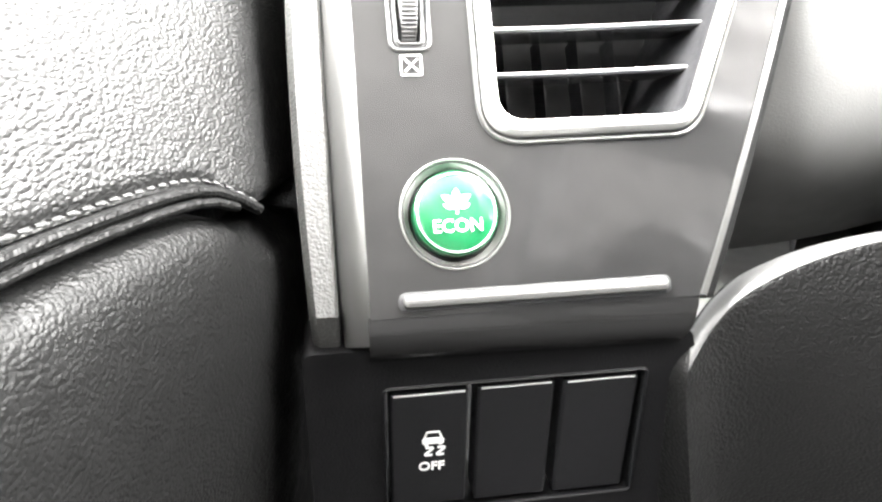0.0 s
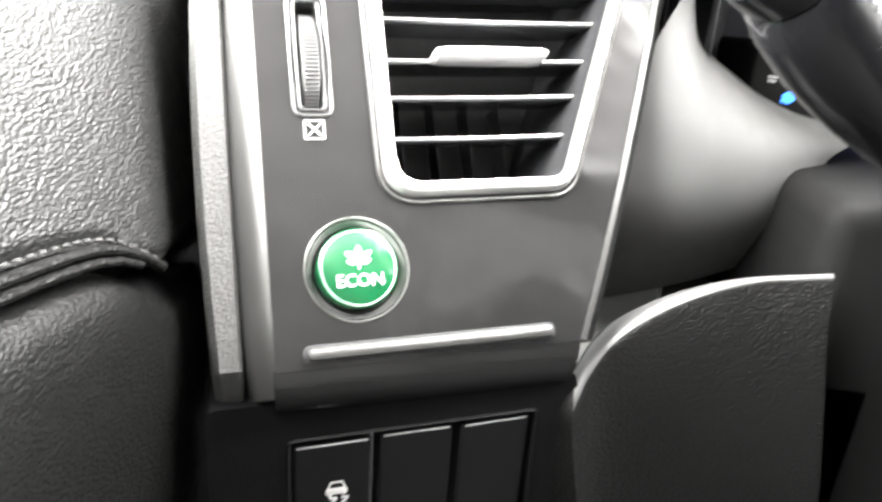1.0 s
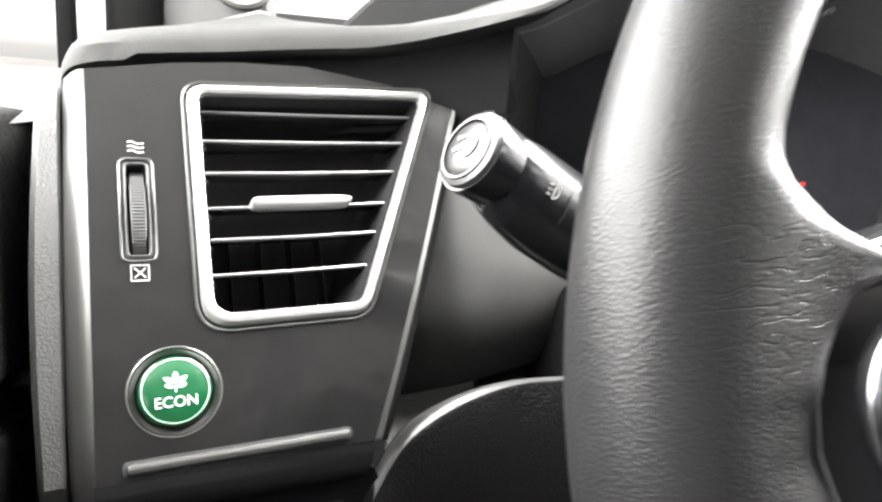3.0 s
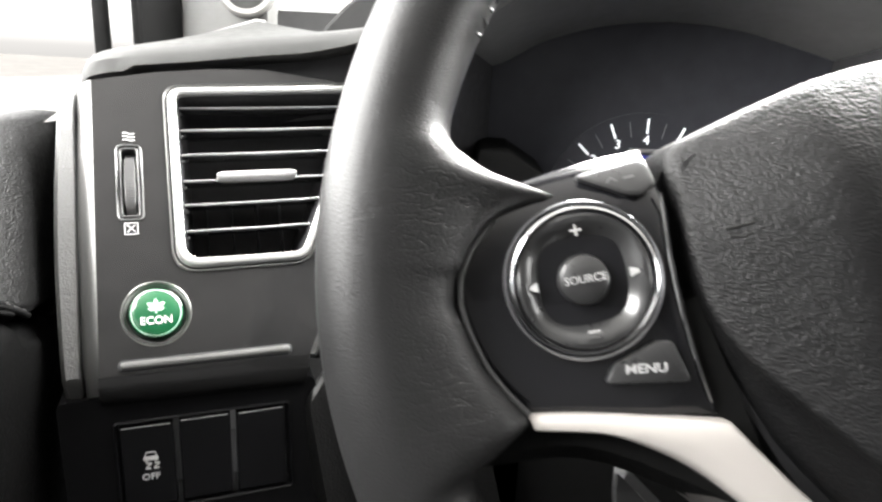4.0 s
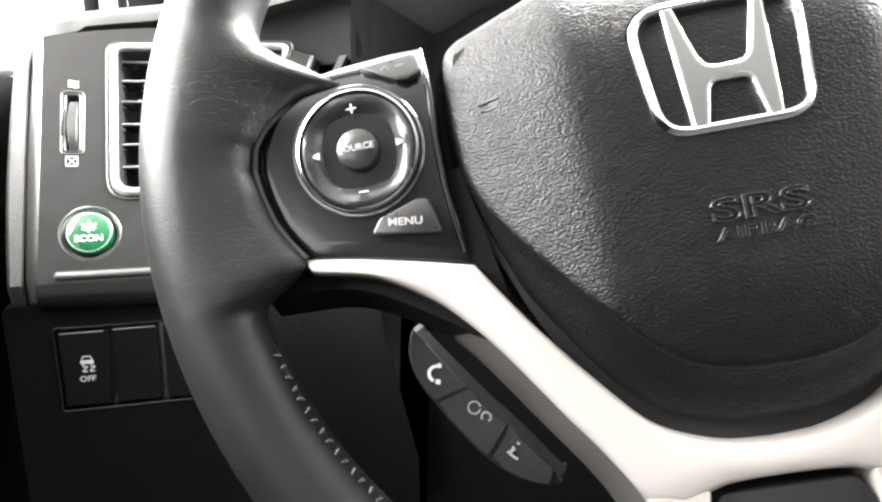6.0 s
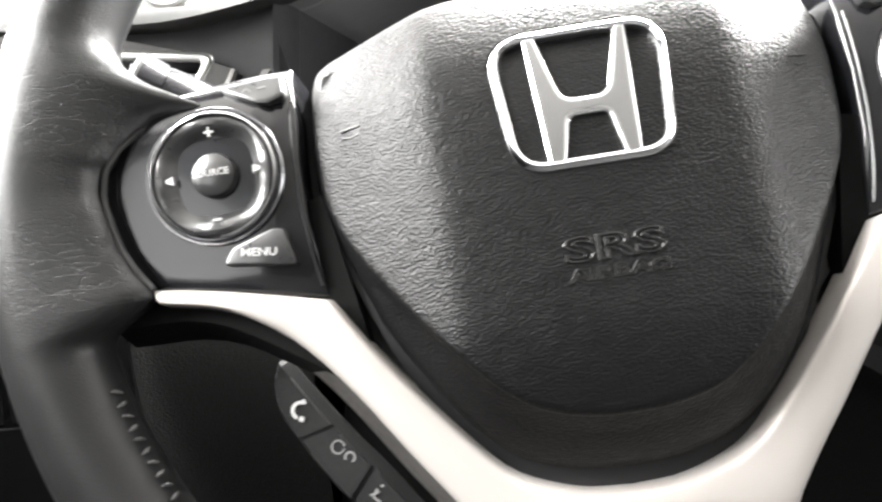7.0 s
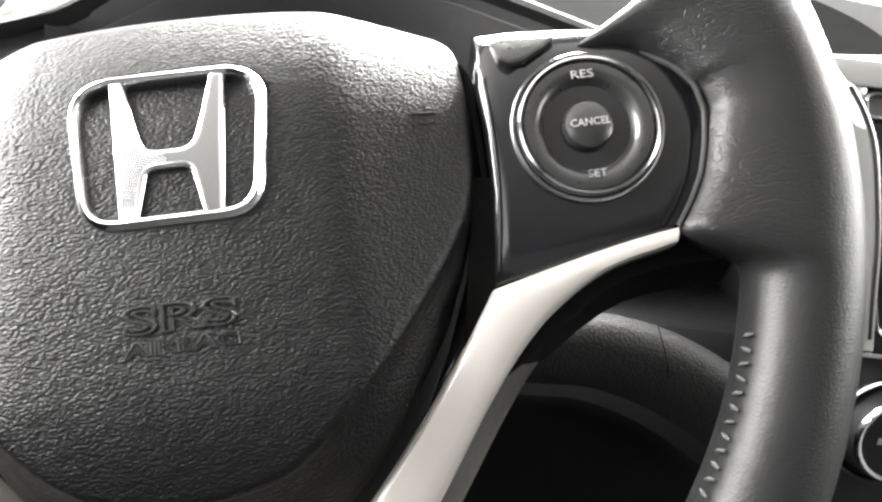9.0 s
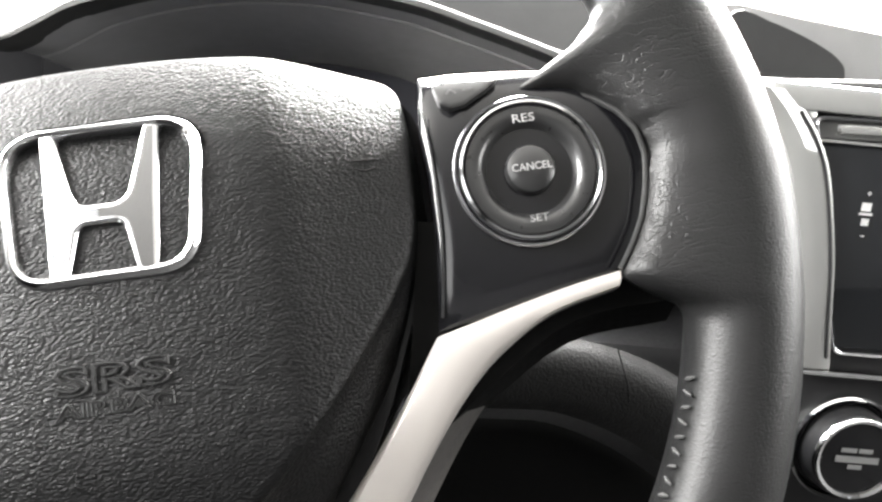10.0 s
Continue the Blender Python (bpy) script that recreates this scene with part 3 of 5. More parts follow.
        low = Vector((-0.193, 0.172, 0.642)).lerp(Vector((-0.105, 0.180, 0.632)), s) + away
        foot = Vector((-0.201, 0.172, 0.608)).lerp(Vector((-0.105, 0.180, 0.612)), s) + away
        edge_l = Vector((-0.210, 0.196, 0.565)).lerp(Vector((-0.105, 0.20, 0.585)), s) + away
        if i < 8:
            low = low.lerp(Vector((-0.1985, 0.182, 0.650)), 1 - i / 8)
        mid = top.lerp(low, 0.5) + Vector((-0.001, -0.003, 0.003))
        behind = top + Vector((0.004, 0.014, -0.004))
        scoop.append([behind] + smooth_path([top, mid, low, foot, edge_l], 5))
    part("column_flank", loft(scoop, closed=False), FLANK, dash, "grey scooped flank beside the column")
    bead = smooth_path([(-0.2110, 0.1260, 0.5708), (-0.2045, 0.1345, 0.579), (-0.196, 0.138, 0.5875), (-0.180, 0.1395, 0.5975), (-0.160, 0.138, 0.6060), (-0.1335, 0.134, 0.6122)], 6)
    knee = []
    for k, (x, y, z) in enumerate(bead):
        w = min(1.0, 0.25 + k / 10)
        r = 0.0022 + 0.0118 * max(0.0, 1 - k / 26)
        knee.append([(x, y + 0.016, z - 0.030), (x, y + 0.004, z - 0.006), (x, y, z)] + [(x + 0.0005, y - r * math.sin(a), z - r * (1 - math.cos(a))) for a in (0.3, 0.6, 0.9, 1.2, 1.4)] + [(x + 0.002, y - r - 0.003 * w, z - 0.020), (x + 0.01, y - r - 0.005, z - 0.06), (x + 0.03, y + 0.0, z - 0.14), (x + 0.03, y + 0.05, z - 0.30)])
    # strip along the knee edge, paler and shinier to hold its highlight
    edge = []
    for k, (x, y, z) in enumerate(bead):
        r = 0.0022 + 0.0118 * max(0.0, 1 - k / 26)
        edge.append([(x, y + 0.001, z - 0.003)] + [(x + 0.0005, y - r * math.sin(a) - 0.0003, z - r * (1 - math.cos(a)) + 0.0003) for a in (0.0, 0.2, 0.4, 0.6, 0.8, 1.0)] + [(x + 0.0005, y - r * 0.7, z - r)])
    part("knee_edge_light", loft(edge, cap_first=True, cap_last=True), BEAD, dash, "knee panel edge, its highlight put into a lighter, shinier strip")
    knee.insert(0, [(x - 0.014, y + 0.016, z) for x, y, z in knee[0]])
    part("column_gap", box(-0.207, -0.10, 0.150, 0.30, 0.40, 0.562), FLANK, dash)
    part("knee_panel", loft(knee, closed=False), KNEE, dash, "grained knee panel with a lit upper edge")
    # knee panel on the other side of the column
    right_knee, ledge = [], []
    for x in np.linspace(0.05, 0.262, 25):
        t = max(0.0, (x - 0.150) / 0.075)
        z = 0.6395 - 0.022 * t * t - 0.004 * max(0.0, (0.15 - x) / 0.08)
        foot = 0.0395 + 0.010 * t
        right_knee.append([(x, 0.150, z - 0.014), (x, 0.130, z - 0.004)] + [tuple(p) for p in smooth_path([(x, 0.126, z - 0.002), (x, 0.119, z - 0.006), (x, 0.116, z - 0.016), (x, 0.118, z - 0.030), (x, 0.124, z - foot)], 3)])
        ledge.append([(x, 0.146, z - foot - 0.016), (x, 0.143, z - foot - 0.024), (x, 0.146, z - foot - 0.060), (x, 0.165, z - 0.30)])
    part("knee_pad", loft(right_knee, closed=False), PAD, dash, "grained grey knee pad under the column")
    # the ledge is near-black to hold the shade below the pad
    part("knee_ledge", loft(ledge, closed=False), VOID, dash, "panel under the knee pad, its shade put into near-black")
    part("pad_seam", tube([(0.1790, 0.1205, 0.6358), (0.1812, 0.1165, 0.6290), (0.1850, 0.1150, 0.6190), (0.1870, 0.1160, 0.6110)], 0.0003, 6), VOID, dash, "thin seam in the knee pad")
    part("lower_body", box(0.0, 0.29, 0.182, 0.3, 0.30, 0.62, 0.01), MATT_BLACK, dash)
    part("inner_body", box(-0.16, 0.6, 0.325, 0.343, 0.3, 0.77, 0.0), MATT_BLACK, dash)
    return dash


# Lighter gunmetal: sheen on the trim's edges, own colour of bar and vent lip.
VENT_GUN = material("edge_sheen_and_silver", (0.105, 0.104, 0.102), 0.34, metal=0.7, spread=0.02, scale=18, rough_spread=0.006)
EDGE_PALE = material("pad_edge_sheen", (0.09, 0.09, 0.088), 0.4, spec=0.5, rough_spread=0.02)
# darker copy of the bay's plastic, for the shade on its walls
BAY_SIDE = material("bay_side_shaded", (0.032, 0.032, 0.034), 0.6, spec=0.2, grain="fine", depth=0.0002, cell=1500, scale=20)
DASH_TIER = material("dash_tier", (0.02, 0.02, 0.02), 0.7, spec=0.05, grain="fine", depth=0.0002, cell=1200, scale=20)
FLANK = material("flank_plastic", (0.062, 0.062, 0.061), 0.68, spec=0.25, grain="fine", depth=0.0001, cell=1600, scale=20)
PAD = material("knee_pad_vinyl", (0.012, 0.012, 0.012), 0.55, spec=0.16, grain="pebble", depth=0.00025, cell=900, scale=20)
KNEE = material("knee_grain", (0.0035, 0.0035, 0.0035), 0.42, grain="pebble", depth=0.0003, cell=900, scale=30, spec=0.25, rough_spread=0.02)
# lit copy of the knee grain, for the bright line on its edge
BEAD = material("bead_highlight", (0.040, 0.040, 0.040), 0.30, spread=0.1, grain="pebble", depth=0.00006, cell=1100, spec=0.7, rough_spread=0.02)
# near-black that puts deep shade into gaps, the seam and hidden faces
VOID = material("shade_black", (0.002, 0.002, 0.002), 0.8, spec=0.1)
PASSENGER = material("passenger_pad_plastic", (0.10, 0.10, 0.10), 0.7, spec=0.1, grain="fine", depth=0.0003, cell=1200, scale=20)
FASCIA = material("fascia_plastic", (0.0045, 0.0045, 0.005), 0.55, spec=0.14, grain="fine", depth=0.0002, cell=1500, scale=20)
COWL = material("cowl_plastic", (0.0035, 0.0035, 0.0035), 0.7, grain="fine", depth=0.0002, cell=1500, scale=20, spec=0.06)
dashboard()


# ---- steering column, behind the wheel ----
def column():
    col = thing("steering_column", WHEEL, "black plastic steering column shroud behind the wheel", "steering column")
    loops = []
    for z, w, h in ((-0.045, 0.045, 0.045), (-0.05, 0.052, 0.050), (-0.09, 0.056, 0.052), (-0.16, 0.062, 0.055), (-0.26, 0.066, 0.058)):
        loops.append([(x * w / 0.05, -0.02 + (y * h / 0.05), z) for x, y in rounded([(-0.05, -0.05), (0.05, -0.05), (0.05, 0.04), (-0.05, 0.04)], 0.02, 6)])
    part("shroud", loft(loops, cap_first=True, cap_last=True), BLACK_PLASTIC, col)
    cowl = part("lower_cowl", box(-0.129, 0.06, 0.150, 0.30, 0.40, 0.632, 0.010, 4), COWL, col, "black lower cowl")
    cowl.matrix_parent_inverse = WHEEL.inverted()


column()


# ---- instrument cluster ----
def cluster():
    m = pose(-0.0075, 0.318, 0.6310, 90, 0, 0)
    g = thing("instrument_cluster", m, "rev counter lit blue with white numerals, in a black bay", "instrument cluster")
    part("face", plate(rounded([(-0.15, -0.06), (0.14, -0.06), (0.14, 0.135), (-0.15, 0.135)], 0.02), -0.004, -0.001), GAUGE_FACE, g)
    part("dial_face", lathe([(0.072, -0.001), (0.072, 0.0), (0.001, 0.0)], 64), GAUGE_FACE, g)
    outer, inner = arc(0, 0, 0.041, 185, -5, 44), arc(0, 0, 0.026, 185, -5, 44)
    glow = bmesh.new()
    rows = []
    for (xo, yo), (xi, yi) in zip(outer, inner):
        rows.append([glow.verts.new((xo, yo, 0.0012)), glow.verts.new((xi, yi, 0.0018)), glow.verts.new((xi, yi, 0.0005)), glow.verts.new((xo, yo, 0.0005))])
    for a, b in zip(rows, rows[1:]):
        for i in range(4):
            j = (i + 1) % 4
            glow.faces.new((a[i], a[j], b[j], b[i]))
    part("lit_ring", glow, BLUE_GLOW, g, "glowing blue ring")
    for n, ang in ((0, 183), (1, 160), (2, 136.5), (3, 113.5), (4, 90), (5, 66.5), (6, 43), (7, 20), (8, -3)):
        a = radians(ang)
        part("numeral", lettering(str(n), 0.0092, 0.0515 * math.cos(a), 0.0525 * math.sin(a), 0.0006, weight=0.0001), GAUGE_MARK, g)
        part("tick", stroke([(0.0570 * math.cos(a), 0.0570 * math.sin(a)), (0.0680 * math.cos(a), 0.0680 * math.sin(a))], 0.0015, 0.0005), GAUGE_MARK, g)
        b = radians(ang - 11.7)
        part("minor_tick", stroke([(0.0550 * math.cos(b), 0.0550 * math.sin(b)), (0.0660 * math.cos(b), 0.0660 * math.sin(b))], 0.0005, 0.0005), GREY_PRINT, g)
    part("scale_note", plate(rounded([(-0.012, 0.0432), (0.012, 0.0432), (0.012, 0.0458), (-0.012, 0.0458)], 0.0008), 0.0012, 0.0020, 0.0002), GREY_PRINT, g)
    part("needle", stroke([(-0.018, 0.004), (-0.066, 0.017)], 0.0014, 0.004), GAUGE_MARK, g, "white needle at idle")
    part("hub", lathe([(0.024, 0.0005), (0.024, 0.004), (0.018, 0.006), (0.001, 0.006)], 48), MATT_BLACK, g)
    panel = part("tell_tale_panel", plate(rounded([(-0.1260, 0.0040), (-0.0800, 0.0040), (-0.0800, 0.0330), (-0.1050, 0.0480), (-0.1260, 0.0480)], 0.004, 4), 0.0, 0.0780, 0.002), VOID, g, "dark panel of small lamps")
    part("lamp_mark", join(*[stroke(smooth_path([(-0.1112, 0.0232 + k), (-0.1090, 0.0243 + k), (-0.1075, 0.0236 + k), (-0.1056, 0.0246 + k)], 3), 0.0014, 0.0781) for k in (0.0, 0.0021)], lathe([(0.0026, 0.0780), (0.0026, 0.0782), (0.0006, 0.0782)], 16, -0.1084, 0.0249)), BLUE_LAMP, panel, "small blue lit lamp")
    part("lamp_mark", join(stroke([(-0.1190, 0.0335), (-0.1150, 0.0330)], 0.0010, 0.0781), stroke([(-0.1188, 0.0318), (-0.1154, 0.0313)], 0.0010, 0.0781)), GREY_PRINT, panel)
    part("warning_lamp", lathe([(0.0014, 0.0), (0.0014, 0.0008), (0.0004, 0.0008)], 16, 0.066, 0.047), RED_GLOW, g, "small red warning light")


cluster()


# ---- air vent ----
def air_vent():
    v = thing("air_vent", PANEL, "silver framed air vent with black slats, in the dashboard", "air vent")
    shape = [(0.0090, 0.1165), (0.1190, 0.1228), (0.0742, 0.0192), (0.0095, 0.0180)]
    mid = [(0.0160, 0.1100), (0.1095, 0.1155), (0.0708, 0.0265), (0.0165, 0.0258)]
    outer, inner = rounded(shape, [0.009, 0.006, 0.013, 0.013], 8), rounded(mid, [0.0035, 0.0025, 0.007, 0.007], 8)
    def between(f):
        return [(a + (c - a) * f, b + (d - b) * f) for (a, b), (c, d) in zip(outer, inner)]
    part("outer_lip", band(outer, between(0.15), [(0, -0.002), (0, 0.0006), (0.4, 0.0012), (1, 0.0008), (1, -0.004)]), VENT_GUN, v, "thin dull outer lip")
    part("groove", band(between(0.15), between(0.27), [(0, -0.003), (1, -0.003), (1, -0.004), (0, -0.004)]), MATT_BLACK, v)
    part("frame", band(between(0.27), between(0.90), [(0.0, -0.004), (0.0, 0.0010), (0.10, 0.0020), (0.30, 0.0030), (0.62, 0.0033), (0.90, 0.0026), (1.0, 0.0010), (1.0, -0.006)]), VENT_SILVER, v, "bright silver surround")
    part("inner_lip", band(between(0.90), inner, [(0, -0.006), (0, 0.0), (0.5, 0.0002), (1.0, -0.0015), (1.0, -0.008), (0, -0.008)]), BLACK_PLASTIC, v)
    low, deep = [(x, y, -0.004) for x, y in inner], [(0.055 + (x - 0.055) * 0.9, 0.068 + (y - 0.068) * 0.9, -0.045) for x, y in inner]
    part("duct", loft([low, deep], cap_last=True), MATT_BLACK, v)
    rows = ((0.1075, 0.1110), (0.0950, 0.0980), (0.0815, 0.0842), (0.0672, 0.0696), (0.0545, 0.0566), (0.0408, 0.0424))
    for k, (ql, qr) in enumerate(rows):
        x0 = 0.0155
        x1 = 0.0755 + (qr - 0.030) * 0.437
        slat = []
        for x, q in ((x0, ql), ((x0 + x1) / 2, (ql + qr) / 2 - 0.0002), (x1 - 0.002, qr)):
            slat.append([(x, q + 0.0008, -0.0082), (x, q + 0.0007, -0.0074), (x, q + 0.0003, -0.0069), (x, q - 0.0003, -0.0069), (x, q - 0.0007, -0.0074), (x, q - 0.0008, -0.0084), (x, q + 0.0026, -0.0242), (x, q + 0.0038, -0.024)])
        blade = part("slat", loft(slat, cap_first=True, cap_last=True), SLAT, v)
        # pale rod that puts the caught light on the slat's front edge
        part("slat_edge", tube([(x0 + 0.001, ql + 0.0002, -0.0069), ((x0 + x1) / 2, (ql + qr) / 2, -0.0069), (x1 - 0.003, qr + 0.0002, -0.0069)], 0.00050, 8), SLAT_EDGE, blade, "paler line for the light on the front edge")
        part("pivot", lathe([(0.0010, -0.002), (0.0010, 0.002), (0.0004, 0.0022)], 10), MATT_BLACK, v).matrix_local = Matrix.Translation((x0 + 0.0005, ql - 0.0028, -0.009)) @ Matrix.Rotation(radians(90), 4, "Y")
    for x in (0.028, 0.041, 0.054, 0.067):
        part("vane", box(x - 0.0004, x + 0.0004, 0.026, 0.064, -0.043, -0.032), MATT_BLACK, v)
    tab = []
    for x, h in ((0.0325, 0.0012), (0.0335, 0.0026), (0.036, 0.0031), (0.052, 0.0033), (0.068, 0.0031), (0.0712, 0.0026), (0.0722, 0.0012)):
        c = 0.0678 + (x - 0.0155) * 0.030
        h *= 0.84
        tab.append([(x, c + h * math.cos(a) - 0.0004, -0.0035 + 0.0045 * math.sin(a)) for a in (2 * math.pi * i / 12 for i in range(12))])
    part("tab", loft(tab, cap_first=True, cap_last=True), TAB, v, "satin grey adjuster tab")


SLAT_EDGE = material("slat_edge_glint", (0.34, 0.34, 0.34), 0.35, metal=0.4, spread=0.1)
SLAT = material("slat_plastic", (0.025, 0.025, 0.026), 0.22, spread=0.05, rough_spread=0.02)
TAB = material("tab_plastic", (0.45, 0.45, 0.45), 0.35, metal=0.4, spread=0.05)
air_vent()


def vent_dial():
    d = thing("vent_dial", PANEL, "ribbed black vent thumbwheel in a silver lined slot", "thumbwheel")
    out = rounded([(-0.0135, 0.0842), (-0.0015, 0.0842), (-0.0015, 0.0452), (-0.0135, 0.0452)], 0.0035, 5)
    inn = rounded([(-0.0117, 0.0824), (-0.0033, 0.0824), (-0.0033, 0.0470), (-0.0117, 0.0470)], 0.0022, 5)
    inn2 = rounded([(-0.0108, 0.0815), (-0.0042, 0.0815), (-0.0042, 0.0479), (-0.0108, 0.0479)], 0.0016, 5)
    part("outer_rim", band(out, inset_loop(out, 0.0009), [(0, -0.001), (0, 0.0005), (0.5, 0.0009), (1, 0.0005), (1, -0.001)]), STALK_GREY, d)
    part("slot", band(inset_loop(out, 0.0009), inn, [(0, -0.002), (0, 0.0), (1, 0.0), (1, -0.012)]), MATT_BLACK, d)
    part("inner_rim", band(inn, inn2, [(0, -0.012), (0, 0.0003), (0.5, 0.0007), (1, 0.0002), (1, -0.012)]), STALK_GREY, d)
    part("slot_floor", box(-0.011, -0.004, 0.047, 0.082, -0.014, -0.012), MATT_BLACK, d)
    loops, n = [], 300
    for x, k in ((-0.0098, 0.93), (-0.0094, 1.0), (-0.0052, 1.0), (-0.0048, 0.93)):
        loop = []
        for i in range(n):
            a = 2 * math.pi * i / n
            r = (0.0185 + (0.00035 if i % 3 == 0 else -0.0002)) * k
            loop.append((x, 0.0645 + r * math.cos(a), -0.0150 + r * math.sin(a)))
        loops.append(loop)
    part("wheel", loft(loops, cap_first=True, cap_last=True), RIBBED, d, "fine ribbed wheel")
    for k in range(3):
        q = 0.0862 + 0.0017 * k
        part("air_mark", stroke(smooth_path([(-0.0100, q + 0.0006), (-0.0085, q + 0.0009), (-0.0065, q + 0.0001), (-0.0045, q + 0.0004)], 4), 0.0006, 0.0002), SOFT_PRINT, d)
    x0, x1, q0, q1 = -0.0104, -0.0048, 0.0388, 0.0443
    square = [stroke(p, 0.00045, 0.0002) for p in ([(x0, q0), (x1, q0)], [(x1, q0), (x1, q1)], [(x1, q1), (x0, q1)], [(x0, q1), (x0, q0)], [(x0 + 0.001, q0 + 0.001), (x1 - 0.001, q1 - 0.001)])]
    part("shut_mark", join(*square, stroke([(x0 + 0.001, q1 - 0.001), (x1 - 0.001, q0 + 0.001)], 0.00045, 0.0004)), SOFT_PRINT, d, "white crossed box mark")


STALK_GREY = material("slot_edge_grey", (0.09, 0.09, 0.09), 0.35, metal=0.5, rough_spread=0.02)
RIBBED = material("ribbed_plastic", (0.10, 0.10, 0.10), 0.4)
vent_dial()


BEZEL = material("bezel_satin", (0.15, 0.149, 0.145), 0.22, metal=0.6, spread=0.03, rough_spread=0.02)


def econ_button():
    b = thing("econ_button", PANEL @ Matrix.Translation((0.0015, 0, 0)), "round glossy green push button in a silver dished ring", "button")
    part("bezel", lathe([(0.0153, -0.002), (0.0153, 0.0002), (0.0150, 0.0004), (0.0147, 0.0001), (0.0140, -0.0005), (0.0132, -0.0013), (0.0126, -0.0021), (0.0124, -0.008), (0.0153, -0.008)], 72, closed=True), BEZEL, b, "silver dished bezel")
    part("collar", lathe([(0.0123, -0.008), (0.0123, -0.0030), (0.0121, -0.0025), (0.0118, -0.0027), (0.0118, -0.008)], 72, closed=True), MATT_BLACK, b)
    part("cap", lathe([(0.0117, -0.006), (0.0117, 0.0008), (0.0114, 0.0016), (0.0105, 0.0022), (0.006, 0.0028), (0.001, 0.0030)], 72), GREEN, b, "glossy green cap")
    part("ring_mark", lathe([(0.0108, 0.0021), (0.0108, 0.0023), (0.0105, 0.0025), (0.0104, 0.0022)], 72, closed=True), LEAF, b)
    part("letters", lettering("ECON", 0.0050, 0.0, -0.0035, 0.0030, width=0.0132, weight=0.0), PRINT, b, "white letters ECON")
    leaf = []
    for x, y, l, w, a in ((0.0, 0.0022, 0.0042, 0.0021, 90), (-0.0004, 0.0026, 0.0040, 0.0018, 150), (0.0004, 0.0026, 0.0040, 0.0018, 30), (-0.0003, 0.0012, 0.0034, 0.0016, 165), (0.0003, 0.0012, 0.0034, 0.0016, 15)):
        pts = []
        for k in range(13):
            s = k / 12
            pts.append((l * s, w / 2 * math.sin(math.pi * s) ** 0.8))
        pts = pts + [(px, -py) for px, py in reversed(pts[1:-1])]
        leaf.append(moved(plate(pts, 0.0, 0.0003, 0.00005), Matrix.Translation((x, y, 0.00285)) @ Matrix.Rotation(radians(a), 4, "Z")))
    part("leaf_mark", join(*leaf, stroke([(0, -0.0004), (0, 0.003)], 0.0006, 0.00285)), LEAF, b, "pale leaf mark")


econ_button()


def trim_bar():
    t = thing("trim_bar", PANEL, "slim satin silver bar set across the trim", "trim bar")
    out = rounded([(-0.0155, -0.0255), (0.0615, -0.0255), (0.0615, -0.0203), (-0.0155, -0.0203)], 0.0024, 6)
    part("groove", plate(out, -0.002, 0.00025, 0.0002), MATT_BLACK, t)
    part("bar", plate(rounded([(-0.0143, -0.0247), (0.0604, -0.0247), (0.0604, -0.0211), (-0.0143, -0.0211)], 0.0017, 6), 0.0, 0.0020, 0.0014), VENT_GUN, t)


trim_bar()


# ---- switch row ----
def switches():
    for k, (x0, x1, t0, t1) in enumerate(((-0.0122, 0.0114, 0.0188, 0.0190), (0.0140, 0.0376, 0.0196, 0.0198), (0.0404, 0.0640, 0.0194, 0.0198))):
        s = thing("dash_switch", LOWER, "black push switch with a white skidding car mark" if k == 0 else "plain black blanking switch in the lower fascia", "switch", "switch row")
        b0, b1 = -0.0252, -0.0250
        part("key", plate(rounded([(x0, b0), (x1, b1), (x1, t1), (x0, t0)], 0.0012, 4), -0.010, -0.0004, 0.0009), SWITCH, s, sharp=12)
        # the highlight along the key's top, laid on as a pale rod
        part("key_edge", tube([(x0 + 0.0012, t0 - 0.0006, -0.0006), (x1 - 0.0012, t1 - 0.0006, -0.0006)], 0.00035, 6), TAB, s, "paler line for the highlight on the upper edge")
        if k == 0:
            z = -0.0003
            up = 0.0012
            body = join(plate(rounded([(-0.0024, 0.0000), (0.0040, 0.0000), (0.0042, 0.0014), (0.0036, 0.0022), (-0.0020, 0.0022), (-0.0026, 0.0014)], 0.0003, 3), z, z + 0.0003, 0.00005),
                        stroke([(-0.0018, 0.0022), (-0.0010, 0.0044), (0.0026, 0.0044), (0.0034, 0.0022)], 0.0006, z))
            part("car_mark", join(body, plate(rounded([(-0.0018, -0.0010), (-0.0006, -0.0010), (-0.0006, 0.0004), (-0.0018, 0.0004)], 0.0002, 2), z, z + 0.0003, 0.00005), plate(rounded([(0.0024, -0.0006), (0.0036, -0.0006), (0.0036, 0.0008), (0.0024, 0.0008)], 0.0002, 2), z, z + 0.0003, 0.00005)), PRINT, s, "white car mark")
            for dx in (0.0, 0.0036):
                part("skid_mark", stroke(smooth_path([(-0.0014 + dx, -0.0016), (0.0008 + dx, -0.0018), (-0.0016 + dx, -0.0042), (0.0006 + dx, -0.0044)], 5), 0.0007, z), PRINT, s)
            part("letters", lettering("OFF", 0.0046, 0.0004, -0.0088, z + 0.0001, width=0.0080, weight=0.00008), PRINT, s, "white letters OFF")
    line = thing("switch_surround", LOWER, "thin raised lip round the switch row", "trim")
    o = rounded([(-0.0132, 0.0212), (0.0655, 0.0218), (0.0665, -0.0262), (-0.0132, -0.0268)], 0.0015, 3)
    part("lip", band(inset_loop(o, -0.0010), o, [(0, -0.001), (0, 0.0003), (0.5, 0.0008), (1, 0.0003), (1, -0.006)]), SWITCH, line)


